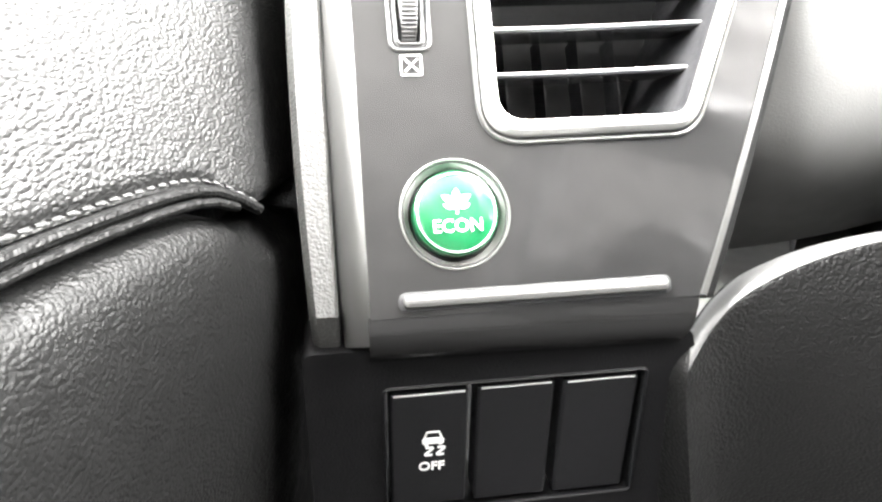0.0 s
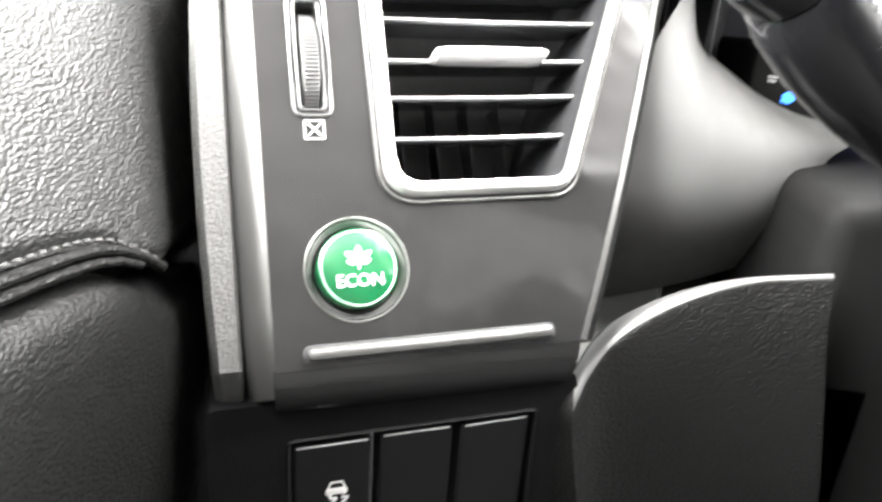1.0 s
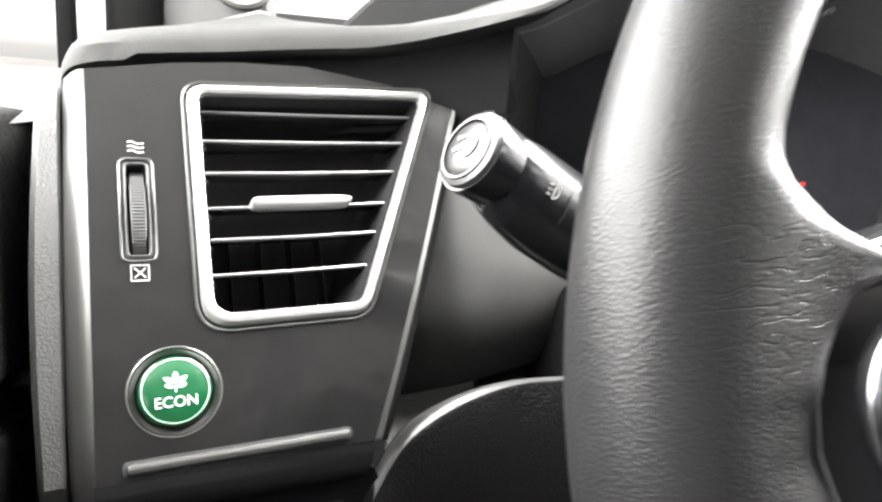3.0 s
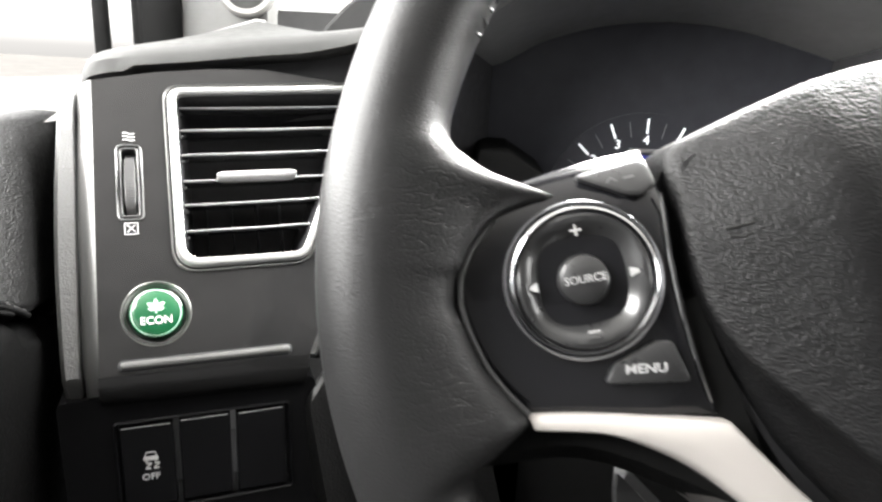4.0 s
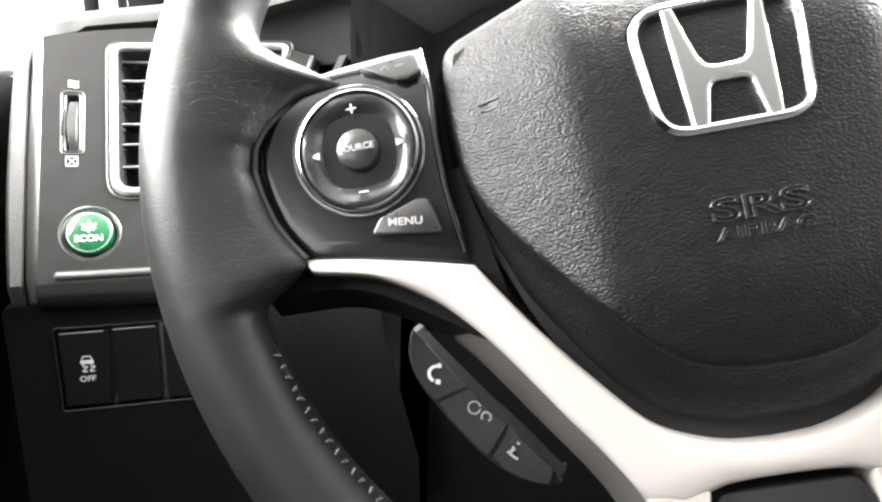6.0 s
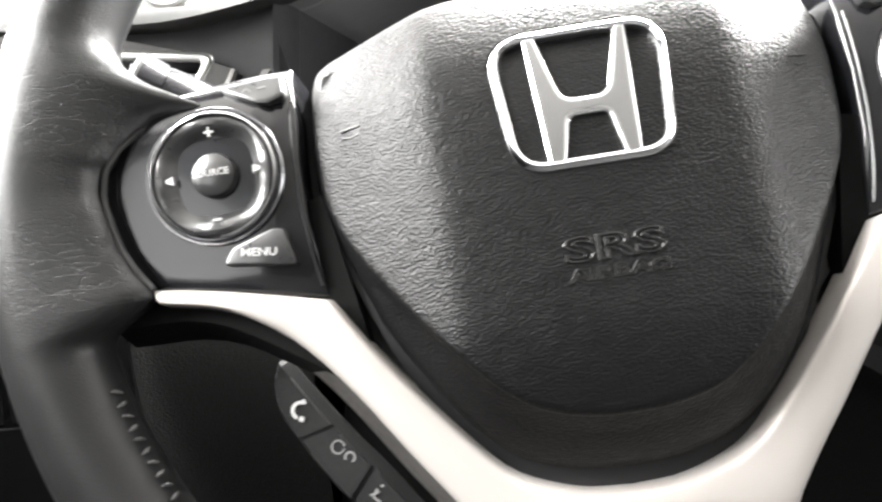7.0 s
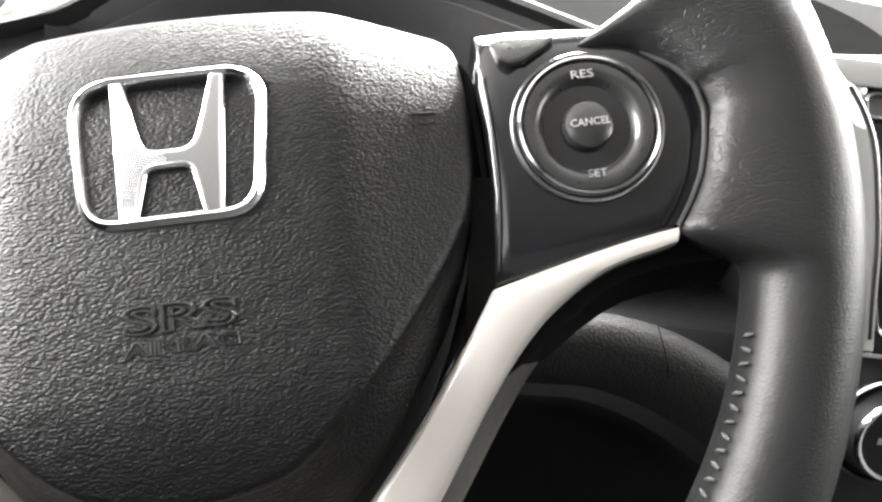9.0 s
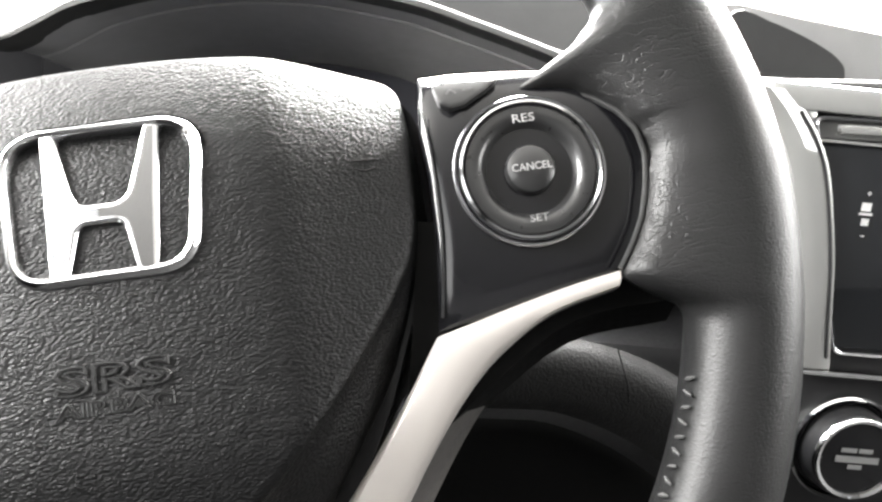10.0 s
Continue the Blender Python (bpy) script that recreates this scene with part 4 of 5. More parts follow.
SWITCH = material("switch_plastic", (0.006, 0.006, 0.0068), 0.42, spec=0.2, spread=0.1, grain="fine", depth=0.00008, cell=2000)
switches()


# ---- indicator stalk ----
def stalk():
    tip, root = Vector((-0.1897, 0.0923, 0.7021)), Vector((-0.061, 0.1666, 0.630))
    way = (root - tip).normalized()
    side = Vector((0, 0, 1)).cross(way).normalized()
    up = way.cross(side)
    m = Matrix.Translation(tip) @ Matrix((side, up, way)).transposed().to_4x4()
    s = thing("indicator_stalk", m, "black indicator stalk with a silver ringed end knob", "stalk")
    knob = [(0.0128, 0.012), (0.0133, 0.004), (0.0130, 0.0012), (0.0120, -0.0004), (0.0105, -0.0010), (0.0100, -0.0004), (0.0094, 0.0006)]
    part("knob", lathe(knob[:3], 48), STALK_DARK, s, "black turning end")
    part("knob_rim", lathe([(0.0131, 0.0030)] + knob[3:] + [(0.002, 0.0010)], 48), RIM_METAL, s, "satin silver rim")
    part("knob_ring", lathe([(0.0104, -0.0008), (0.0102, -0.0016), (0.0094, -0.0016), (0.0090, -0.0004)], 48, closed=True), RIM_METAL, s)
    part("knob_cap", lathe([(0.0088, 0.0006), (0.0087, -0.0010), (0.007, -0.0018), (0.001, -0.0022)], 48), CAPGREY, s)
    part("knob_mark", join(stroke(arc(-0.001, 0.001, 0.004, 100, 260, 10), 0.0012, -0.0026), stroke([(0.001, 0.003), (0.004, 0.002)], 0.001, -0.0026), stroke([(0.001, -0.001), (0.004, -0.002)], 0.001, -0.0026)), GREY_PRINT, s)
    loops = []
    for z, rx, ry, dy in ((0.0125, 0.0122, 0.0122, 0), (0.014, 0.0128, 0.0132, -0.0006), (0.022, 0.0135, 0.0150, -0.0015), (0.035, 0.0140, 0.0165, -0.0025), (0.055, 0.0140, 0.0170, -0.003), (0.08, 0.0135, 0.0165, -0.003), (0.11, 0.012, 0.0140, -0.002), (0.15, 0.010, 0.012, 0)):
        loops.append([(rx * math.cos(a) * (1 if math.sin(a) < 0.5 else 0.97), dy + ry * math.copysign(abs(math.sin(a)) ** 0.85, math.sin(a)), z) for a in (2 * math.pi * i / 28 for i in range(28))])
    part("shaft", loft(loops, cap_first=True, cap_last=True), STALK_DARK, s, "black moulded shaft")
    part("ring_line", lathe([(0.01445, 0.0335), (0.01455, 0.0338), (0.01445, 0.0341)], 40, 0.0, -0.002, closed=True), STALK, s)
    # lamp symbols on the flank that faces the driver
    def on_shaft(bm, z, y):
        return moved(bm, Matrix.Translation((-0.0140, y, z)) @ Matrix.Rotation(radians(-90), 4, "Y"))
    part("lamp_mark", on_shaft(join(stroke(arc(0.0, 0.0, 0.0022, -90, 90, 10), 0.0006, 0.0), stroke([(0.0, -0.0022), (0.0, 0.0022)], 0.0006, 0.0), stroke([(-0.0012, 0.0016), (-0.0028, 0.0016)], 0.0005, 0.0), stroke([(-0.0012, 0.0), (-0.0028, 0.0)], 0.0005, 0.0), stroke([(-0.0012, -0.0016), (-0.0028, -0.0016)], 0.0005, 0.0)), 0.0260, 0.0010), SOFT_PRINT, s, "white lamp mark")
    part("lamp_mark", on_shaft(join(*[stroke([(0.0016 * math.cos(a), 0.0016 * math.sin(a)), (0.003 * math.cos(a), 0.003 * math.sin(a))], 0.0005, 0.0) for a in (k * math.pi / 4 for k in range(8))]), 0.0430, 0.0045), SOFT_PRINT, s)


STALK = material("stalk_plastic", (0.04, 0.04, 0.04), 0.26, rough_spread=0.02)
STALK_DARK = material("stalk_dark", (0.008, 0.008, 0.009), 0.20, spread=0.05, rough_spread=0.02)
RIM_METAL = material("stalk_rim_metal", (0.06, 0.06, 0.06), 0.40, metal=0.7, rough_spread=0.02)
CAPGREY = material("cap_grey", (0.022, 0.022, 0.022), 0.32, metal=0.3, rough_spread=0.02)
stalk()


# ---- steering wheel ----
RIM_R, RIM_Y, RIM_Z = 0.167, -0.0138, -0.0011
INNER = [(-90, 0.152), (-16, 0.1525), (-13, 0.1515), (-11.5, 0.1475), (-10.3, 0.1395), (-9.2, 0.1335), (-8, 0.1325), (-5, 0.1365), (-2, 0.1400), (2, 0.1430), (5, 0.1446), (8, 0.1442),
         (11, 0.1412), (13.5, 0.1372), (15.5, 0.1320), (16.6, 0.1262), (17.6, 0.1200), (18.3, 0.1150), (18.9, 0.1165), (19.3, 0.1250), (19.8, 0.1340), (20.5, 0.1405), (21.5, 0.1452), (23, 0.1490), (25, 0.1509), (30, 0.1518), (35, 0.152), (90, 0.152)]


def rim_loop(deg):
    """The section of the leather rim at an angle: a round tube that runs out into a flat lobe where a spoke joins."""
    fold = deg if -90 <= deg <= 90 else (180 - deg if deg > 0 else -180 - deg)
    r_in = lerp_table(INNER, fold)
    w = min(1.0, max(0.0, (0.1522 - r_in) / 0.009))
    grip = 0.0012 * math.exp(-((fold - 6) / 16.0) ** 2)
    loop = []
    for k in range(28):
        a = 2 * math.pi * k / 28
        ca, sa = math.cos(a), math.sin(a)
        if ca >= -0.35:
            r, z = RIM_R + (0.0152 + grip) * ca, (0.0144 + grip) * sa
        else:
            s = (-ca - 0.35) / 0.65
            r0, z0 = RIM_R + 0.0152 * ca, 0.0144 * sa
            edge = RIM_R - 0.0152 * 0.35
            q = min(1.0, s * 1.02)
            r1 = edge + (r_in - edge) * (q ** 0.8)
            z1 = math.copysign((0.0134 - 0.0092 * q ** 1.4) if q < 0.97 else 0.0016, sa)
            r, z = r0 + (r1 - r0) * w, z0 + (z1 - z0) * w
        reach = max(0.0, min(1.0, (0.1570 - r) / 0.030))
        brow = max(0.0, min(1.0, (fold - 7.0) / 12.0))
        sink = 0.0085 * brow * brow * (3 - 2 * brow) * reach
        loop.append((r * math.cos(radians(deg)), RIM_Y + r * math.sin(radians(deg)), RIM_Z + z + 0.002 * w * max(0, -ca) - sink))
    return loop


def steering_wheel():
    sw = thing("steering_wheel", WHEEL, "black leather three-spoke steering wheel with silver spoke trim, turned slightly", "steering wheel")
    degs = []
    d = -90.0
    while d < 270 - 1e-6:
        degs.append(d)
        f = d if d <= 90 else 180 - d
        d += 0.6 if -17 < f < 32 else 3.0
    part("rim", loft([rim_loop(a if a <= 180 else a - 360) for a in degs], ring=True), RIM_LEATHER, sw, "worn black leather rim", sharp=60)
    # the rolled lip, in leather lightened for the light it catches
    for side in (-1, 1):
        lip = []
        for deg in np.linspace(-8.0, 17.4, 40):
            r = lerp_table(INNER, float(deg)) - 0.0002
            down = max(0.0, min(1.0, (deg - 7.0) / 12.0))
            lip.append((side * r * math.cos(radians(deg)), RIM_Y + r * math.sin(radians(deg)), 0.0026 - 0.0080 * down * down * (3 - 2 * down)))
        part("rim_lip", tube(lip, 0.00085, 8), LIP, sw, "rolled leather edge round the control pad")
    # stitches on the inner side of the rim, past the spokes
    stitches = []
    for lo, hi in ((-80, -18), (33, 80), (100, 147), (198, 260)):
        a = float(lo)
        while a < hi:
            lean = 0.007 if len(stitches) % 2 else -0.005
            pts = []
            for k, dr, dz in ((-0.5, -0.0149, 0.0054), (0.0, -0.0156, 0.0036), (0.5, -0.0156, 0.0016)):
                t = radians(a) + lean * k
                pts.append(((RIM_R + dr) * math.cos(t), RIM_Y + (RIM_R + dr) * math.sin(t), dz))
            stitches.append(tube(pts, [0.0003, 0.0006, 0.0003], 6))
            a += 1.45
    tagged(part("stitching", join(*stitches), RIM_THREAD, sw, "cross stitched seam"), kind="stuff")
    airbag(sw)
    silver_trim(sw)
    for side in (-1, 1):
        control_pad(sw, side)
    phone_pod(sw)
    # rear cover
    back = []
    for z, k in ((-0.008, 0.96), (-0.03, 1.0), (-0.045, 0.85), (-0.06, 0.62)):
        back.append([(x * k, -0.02 + (y + 0.02) * k, z) for x, y in BACK_OUT])
    part("rear_cover", loft(back, cap_first=True, cap_last=True), BLACK_PLASTIC, sw)
    # backs of the spokes, near-black for the shade in the gaps
    for side in (-1, 1):
        top = smooth_path([(0.079, -0.03), (0.110, -0.036), (0.131, -0.036), (0.150, -0.030)], 4)
        low = smooth_path([(0.066, -0.080), (0.092, -0.062), (0.118, -0.048), (0.148, -0.046)], 4)
        loops = []
        for (x0, y0), (x1, y1) in zip(top, low):
            loops.append([(side * x0, y0 + 0.02, -0.006), (side * x0, y0 + 0.02, -0.024), (side * x1, y1, -0.026), (side * x1, y1 - 0.002, -0.016), (side * x1, y1 + 0.004, -0.004)])
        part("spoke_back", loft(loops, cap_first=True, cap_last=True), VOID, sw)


AIR_HALF = [(0.0, 0.0465), (0.018, 0.0460), (0.036, 0.0440), (0.052, 0.0405), (0.066, 0.0368), (0.0748, 0.0342), (0.0788, 0.0290), (0.0798, 0.0150), (0.0795, 0.0020), (0.0785, -0.0110), (0.0750, -0.0220),
            (0.0690, -0.0325), (0.0610, -0.0435), (0.0525, -0.0545), (0.0435, -0.0645), (0.0345, -0.0740), (0.0240, -0.0815), (0.0120, -0.0850), (0.0, -0.0858)]
# how far the skirt of the cover stands out beyond its face, from brow to foot
SKIRT = [(-0.10, 0.019), (-0.08, 0.017), (-0.06, 0.012), (-0.04, 0.0085), (-0.02, 0.0055), (0.0, 0.0040), (0.02, 0.0025), (0.05, 0.001)]
BACK_OUT = smooth_path(mirrored([(0.0, 0.045), (0.045, 0.040), (0.078, 0.030), (0.080, 0.0), (0.078, -0.035), (0.055, -0.085), (0.035, -0.11), (0.0, -0.12)]), 2, closed=True)


def cover_height(x, y):
    """The front of the airbag cover: a flat middle with two creases, falling away to the sides, the brow and the foot."""
    a = abs(x - 0.001)
    crease = 0.043 - 0.06 * max(0.0, y - 0.01)
    z = 0.0136 - 0.0006 * (a / 0.04) ** 2
    over = a - crease
    z -= 0.42 * (0.5 * (over + math.sqrt(over * over + 0.0022 ** 2)))
    z -= 0.05 * y if y < 0 else 0.06 * y
    if y > 0.004:
        z -= 8.0 * (y - 0.004) ** 2
    if y < -0.055:
        z -= 5.5 * (y + 0.055) ** 2
    return z


def badge_slope(x, y):
    """Each half of the badge sign leans outwards."""
    return -0.10 * abs(x)


def airbag(sw):
    outline = smooth_path(mirrored(AIR_HALF), 4, closed=True)
    cy = -0.022
    loops = []
    for s in (0.03, 0.12, 0.22, 0.32, 0.42, 0.5, 0.56, 0.62, 0.68, 0.74, 0.80, 0.86, 0.91, 0.95, 0.975):
        loops.append([(x * s, cy + (y - cy) * s, cover_height(x * s, cy + (y - cy) * s)) for x, y in outline])
    for s, dz in ((0.988, 0.0006), (0.996, 0.0016), (1.0, 0.0030)):
        loops.append([(x * s, cy + (y - cy) * s, cover_height(x * min(s, 0.985), cy + (y - cy) * min(s, 0.985)) - dz) for x, y in outline])
    for k, dz in ((0.35, 0.0075), (0.75, 0.0130), (0.92, 0.0165), (0.95, 0.03)):
        ring = []
        for x, y in outline:
            w = lerp_table(SKIRT, y) * k
            n = Vector((x, y - cy)).normalized()
            ring.append((x + n.x * w, y + n.y * w, cover_height(x * 0.985, cy + (y - cy) * 0.985) - dz))
        loops.append(ring)
    part("airbag_cover", loft(loops, cap_first=True), AIRBAG, sw, "grained black vinyl airbag cover", sharp=50)
    # dark moat between the cover and the trim
    moat = smooth_path(mirrored([(0.0, 0.0455), (0.045, 0.041), (0.076, 0.0300), (0.0845, 0.0150), (0.0850, -0.010), (0.0805, -0.0405), (0.062, -0.066), (0.042, -0.0915), (0.030, -0.1020), (0.014, -0.1070), (0.0, -0.108)]), 4, closed=True)
    part("moat", loft([[(x, y, -0.0125) for x, y in moat], [(x * 0.9, y * 0.9, -0.019) for x, y in moat]], cap_last=True), MATT_BLACK, sw)
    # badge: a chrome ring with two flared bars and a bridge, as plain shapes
    cx, cyb = 0.0017, 0.0
    ring_o = rounded([(-0.0262, 0.0215), (0.0262, 0.0215), (0.0225, -0.0178), (-0.0225, -0.0178)], [0.0105, 0.0105, 0.0100, 0.0100], 8)
    ring_o = [(x, y + 0.0020 * (1 - (x / 0.026) ** 2) if y > 0.015 else y - 0.0008 * (1 - (x / 0.022) ** 2) if y < -0.012 else y) for x, y in ring_o]
    ring_i = inset_loop(ring_o, 0.0030)
    tilt = Matrix.Translation((cx, cyb, 0.0128)) @ Matrix.Rotation(radians(-3.6), 4, "X")
    badge = part("badge_ring", moved(band(ring_o, ring_i, [(0, -0.003), (0, 0.0008), (0.2, 0.0017), (0.5, 0.0022), (0.8, 0.0017), (1, 0.0006), (1, -0.003)]), tilt), CHROME, sw, "chrome badge ring")
    half = [(0.0148, 0.0212), (0.0112, 0.0212), (0.0086, 0.0110), (0.0060, 0.0012), (-0.0060, 0.0012), (-0.0086, 0.0110), (-0.0112, 0.0212), (-0.0148, 0.0212),
            (-0.0140, 0.0020), (-0.0129, -0.0172), (-0.0082, -0.0172), (-0.0052, -0.0040), (0.0052, -0.0040), (0.0082, -0.0172), (0.0129, -0.0172), (0.0140, 0.0020)]
    sign = rounded(half, [0, 0, 0.004, 0.0058, 0.0058, 0.004, 0, 0, 0.01, 0, 0, 0.0026, 0.0026, 0, 0, 0.01], 7)
    part("badge_edge", moved(facet_edge(sign, -0.003, 0.0030, 0.0015, badge_slope), tilt), SIGN_EDGE, sw, "bright bevelled edge of the badge sign", sharp=15)
    part("badge_sign", moved(facet_face(inset_loop(sign, 0.00145), 0.0030, badge_slope), tilt), BADGE, sw, "chrome sign in the badge ring, darkened for the cabin it reflects", sharp=6)
    ring_g = inset_loop(ring_o, -0.0009)
    part("badge_seat", moved(band(ring_g, ring_o, [(0, -0.003), (0, -0.0002), (1, -0.0002), (1, -0.003)]), tilt), VOID, sw, "dark gap round the badge")
    # raised letters
    face = Matrix.Translation((0.0022, 0, 0.0))
    part("raised_letters", moved(outlined("SRS", 0.0088, 0.0, -0.0408, 0.0160, 0.00030, 0.0275, 0.0072), face), AIRBAG_GLOSS, sw, "raised outlined letters SRS")
    part("raised_letters", moved(outlined("AIRBAG", 0.0050, 0.0, -0.0476, 0.0161, 0.00022, 0.0275, 0.0036), face), AIRBAG_GLOSS, sw, "raised outlined letters AIRBAG")
    for side in (-1, 1):
        x = side * 0.0665
        h = cover_height(x, 0.006)
        part("cover_mark", moved(join(tube([(-0.0035, 0.0010, 0), (0.0035, 0.0014, 0)], 0.0004, 6), tube([(-0.003, -0.0012, 0), (0.0, -0.0018, 0), (0.003, -0.0010, 0)], 0.0004, 6)), Matrix.Translation((x, 0.006, h + 0.0001)) @ Matrix.Rotation(radians(side * 20), 4, "Y")), AIRBAG_GLOSS, sw)


AIRBAG_GLOSS = material("airbag_raised", (0.014, 0.014, 0.014), 0.30, spec=0.25)
LIP = material("lip_leather_lit", (0.022, 0.022, 0.022), 0.36, spec=0.35, rough_spread=0.02)
RIM_THREAD = material("rim_thread", (0.06, 0.06, 0.06), 0.55, spec=0.3)


def silver_trim(sw):
    half_up = smooth_path([(0.1315, -0.0325), (0.118, -0.0345), (0.100, -0.0382), (0.0795, -0.0430)], 5)
    half_in = smooth_path([(0.0795, -0.0430), (0.0640, -0.0650), (0.0430, -0.0905), (0.0315, -0.1010), (0.0150, -0.1072), (0.0, -0.1085)], 5)
    low = smooth_path([(0.1300, -0.0372), (0.1110, -0.0415), (0.0965, -0.0495), (0.0865, -0.0580), (0.0750, -0.0715), (0.0600, -0.0925), (0.0500, -0.1060), (0.0415, -0.1200), (0.0370, -0.1350), (0.0350, -0.1500), (0.0345, -0.1640)], 5)
    foot = smooth_path([(0.0255, -0.1640), (0.0250, -0.1400), (0.0240, -0.1270), (0.0205, -0.1200), (0.0120, -0.1185), (0.0, -0.1182)], 5)
    outer = half_up + half_in[1:]

    def height(x, y):
        return 0.0030 - 0.004 * max(0, (y + 0.045) / 0.012) * 0.4 - 0.0012 * max(0.0, (0.10 - abs(x)) / 0.1) * 1.0

    # cross strips between matching stations of the two borders
    up = np.array(outer)
    # the arm
    def span(pts, a, b, count):
        d = np.linalg.norm(pts - np.array(a), axis=1).argmin(), np.linalg.norm(pts - np.array(b), axis=1).argmin()
        seg = pts[d[0]:d[1] + 1]
        s = np.concatenate([[0], np.cumsum(np.linalg.norm(np.diff(seg, axis=0), axis=1))])
        q = np.linspace(0, s[-1], count)
        return np.stack([np.interp(q, s, seg[:, 0]), np.interp(q, s, seg[:, 1])], 1)

    u = np.vstack([span(up, (0.1315, -0.0325), (0.0795, -0.0430), 10), span(up, (0.0795, -0.0430), (0.0315, -0.1010), 16)[1:], span(up, (0.0315, -0.1010), (0.0, -0.1085), 9)[1:]])
    lw = np.array(low)
    l = np.vstack([span(lw, (0.1300, -0.0372), (0.0965, -0.0495), 10), span(lw, (0.0965, -0.0495), (0.0415, -0.1200), 16)[1:]])
    ft = np.array(foot)
    l2 = span(ft, (0.0205, -0.1200), (0.0, -0.1182), 8)
    l = np.vstack([l, [[0.0310, -0.1230]], l2[1:]])
    n = min(len(u), len(l))
    u, l = u[:n], l[:n]
    stations = []
    for (x0, y0), (x1, y1) in zip(u, l):
        stations.append(((x0, y0), (x1, y1)))
    full = stations + [((-a[0], a[1]), (-b[0], b[1])) for a, b in reversed(stations[:-1])]
    loops = []
    for (x0, y0), (x1, y1) in full:
        dx, dy = x1 - x0, y1 - y0
        pts = [(x0, y0, -0.010)]
        for s, dz in ((0.0, -0.0016), (0.05, -0.0004), (0.12, 0.0), (0.5, 0.0006), (0.85, 0.0), (0.94, -0.0008), (1.0, -0.0028)):
            x, y = x0 + dx * s, y0 + dy * s
            pts.append((x, y, height(x, y) + dz))
        pts.append((x1, y1, -0.012))
        loops.append(pts)
    part("spoke_trim", loft(loops, cap_first=True, cap_last=True), SILVER, sw, "satin silver spoke trim", sharp=40)
    # the two legs down to the rim
    for side in (-1, 1):
        loops = []
        for (xo, yo), (xi, yi) in zip(smooth_path([(0.0415, -0.1195), (0.0370, -0.1350), (0.0350, -0.1500), (0.0345, -0.1640)], 4), smooth_path([(0.0225, -0.1195), (0.0240, -0.1300), (0.0250, -0.1450), (0.0255, -0.1640)], 4)):
            loops.append([(side * xo, yo, -0.012), (side * xo, yo, 0.0), (side * (xo - 0.001), yo, 0.0018), (side * (xi + 0.001), yi, 0.0018), (side * xi, yi, 0.0), (side * xi, yi, -0.012)])
        part("spoke_leg", loft(loops, cap_first=True, cap_last=True), SILVER, sw)
    part("spoke_insert", plate(rounded([(-0.0245, -0.163), (0.0245, -0.163), (0.0235, -0.128), (0.0195, -0.1215), (-0.0195, -0.1215), (-0.0235, -0.128)], 0.004, 4), -0.012, -0.001, 0.001), BLACK_PLASTIC, sw)
    # dark under-edge of the arms
    for side in (-1, 1):
        loops = []
        for x, y in low[:38]:
            loops.append([(side * x, y + 0.004, -0.006), (side * x, y + 0.0005, -0.0035), (side * (x + 0.0015), y - 0.0022, -0.006), (side * (x + 0.0050), y - 0.0050, -0.014), (side * (x + 0.0060), y - 0.0060, -0.024), (side * (x - 0.006), y + 0.010, -0.026)])
        part("spoke_edge", loft(loops, cap_first=True, cap_last=True), EDGE, sw, "dark brown-grey under-edge")


EDGE = material("spoke_edge_plastic", (0.05, 0.047, 0.045), 0.42, grain="fine", depth=0.0001, cell=1500)


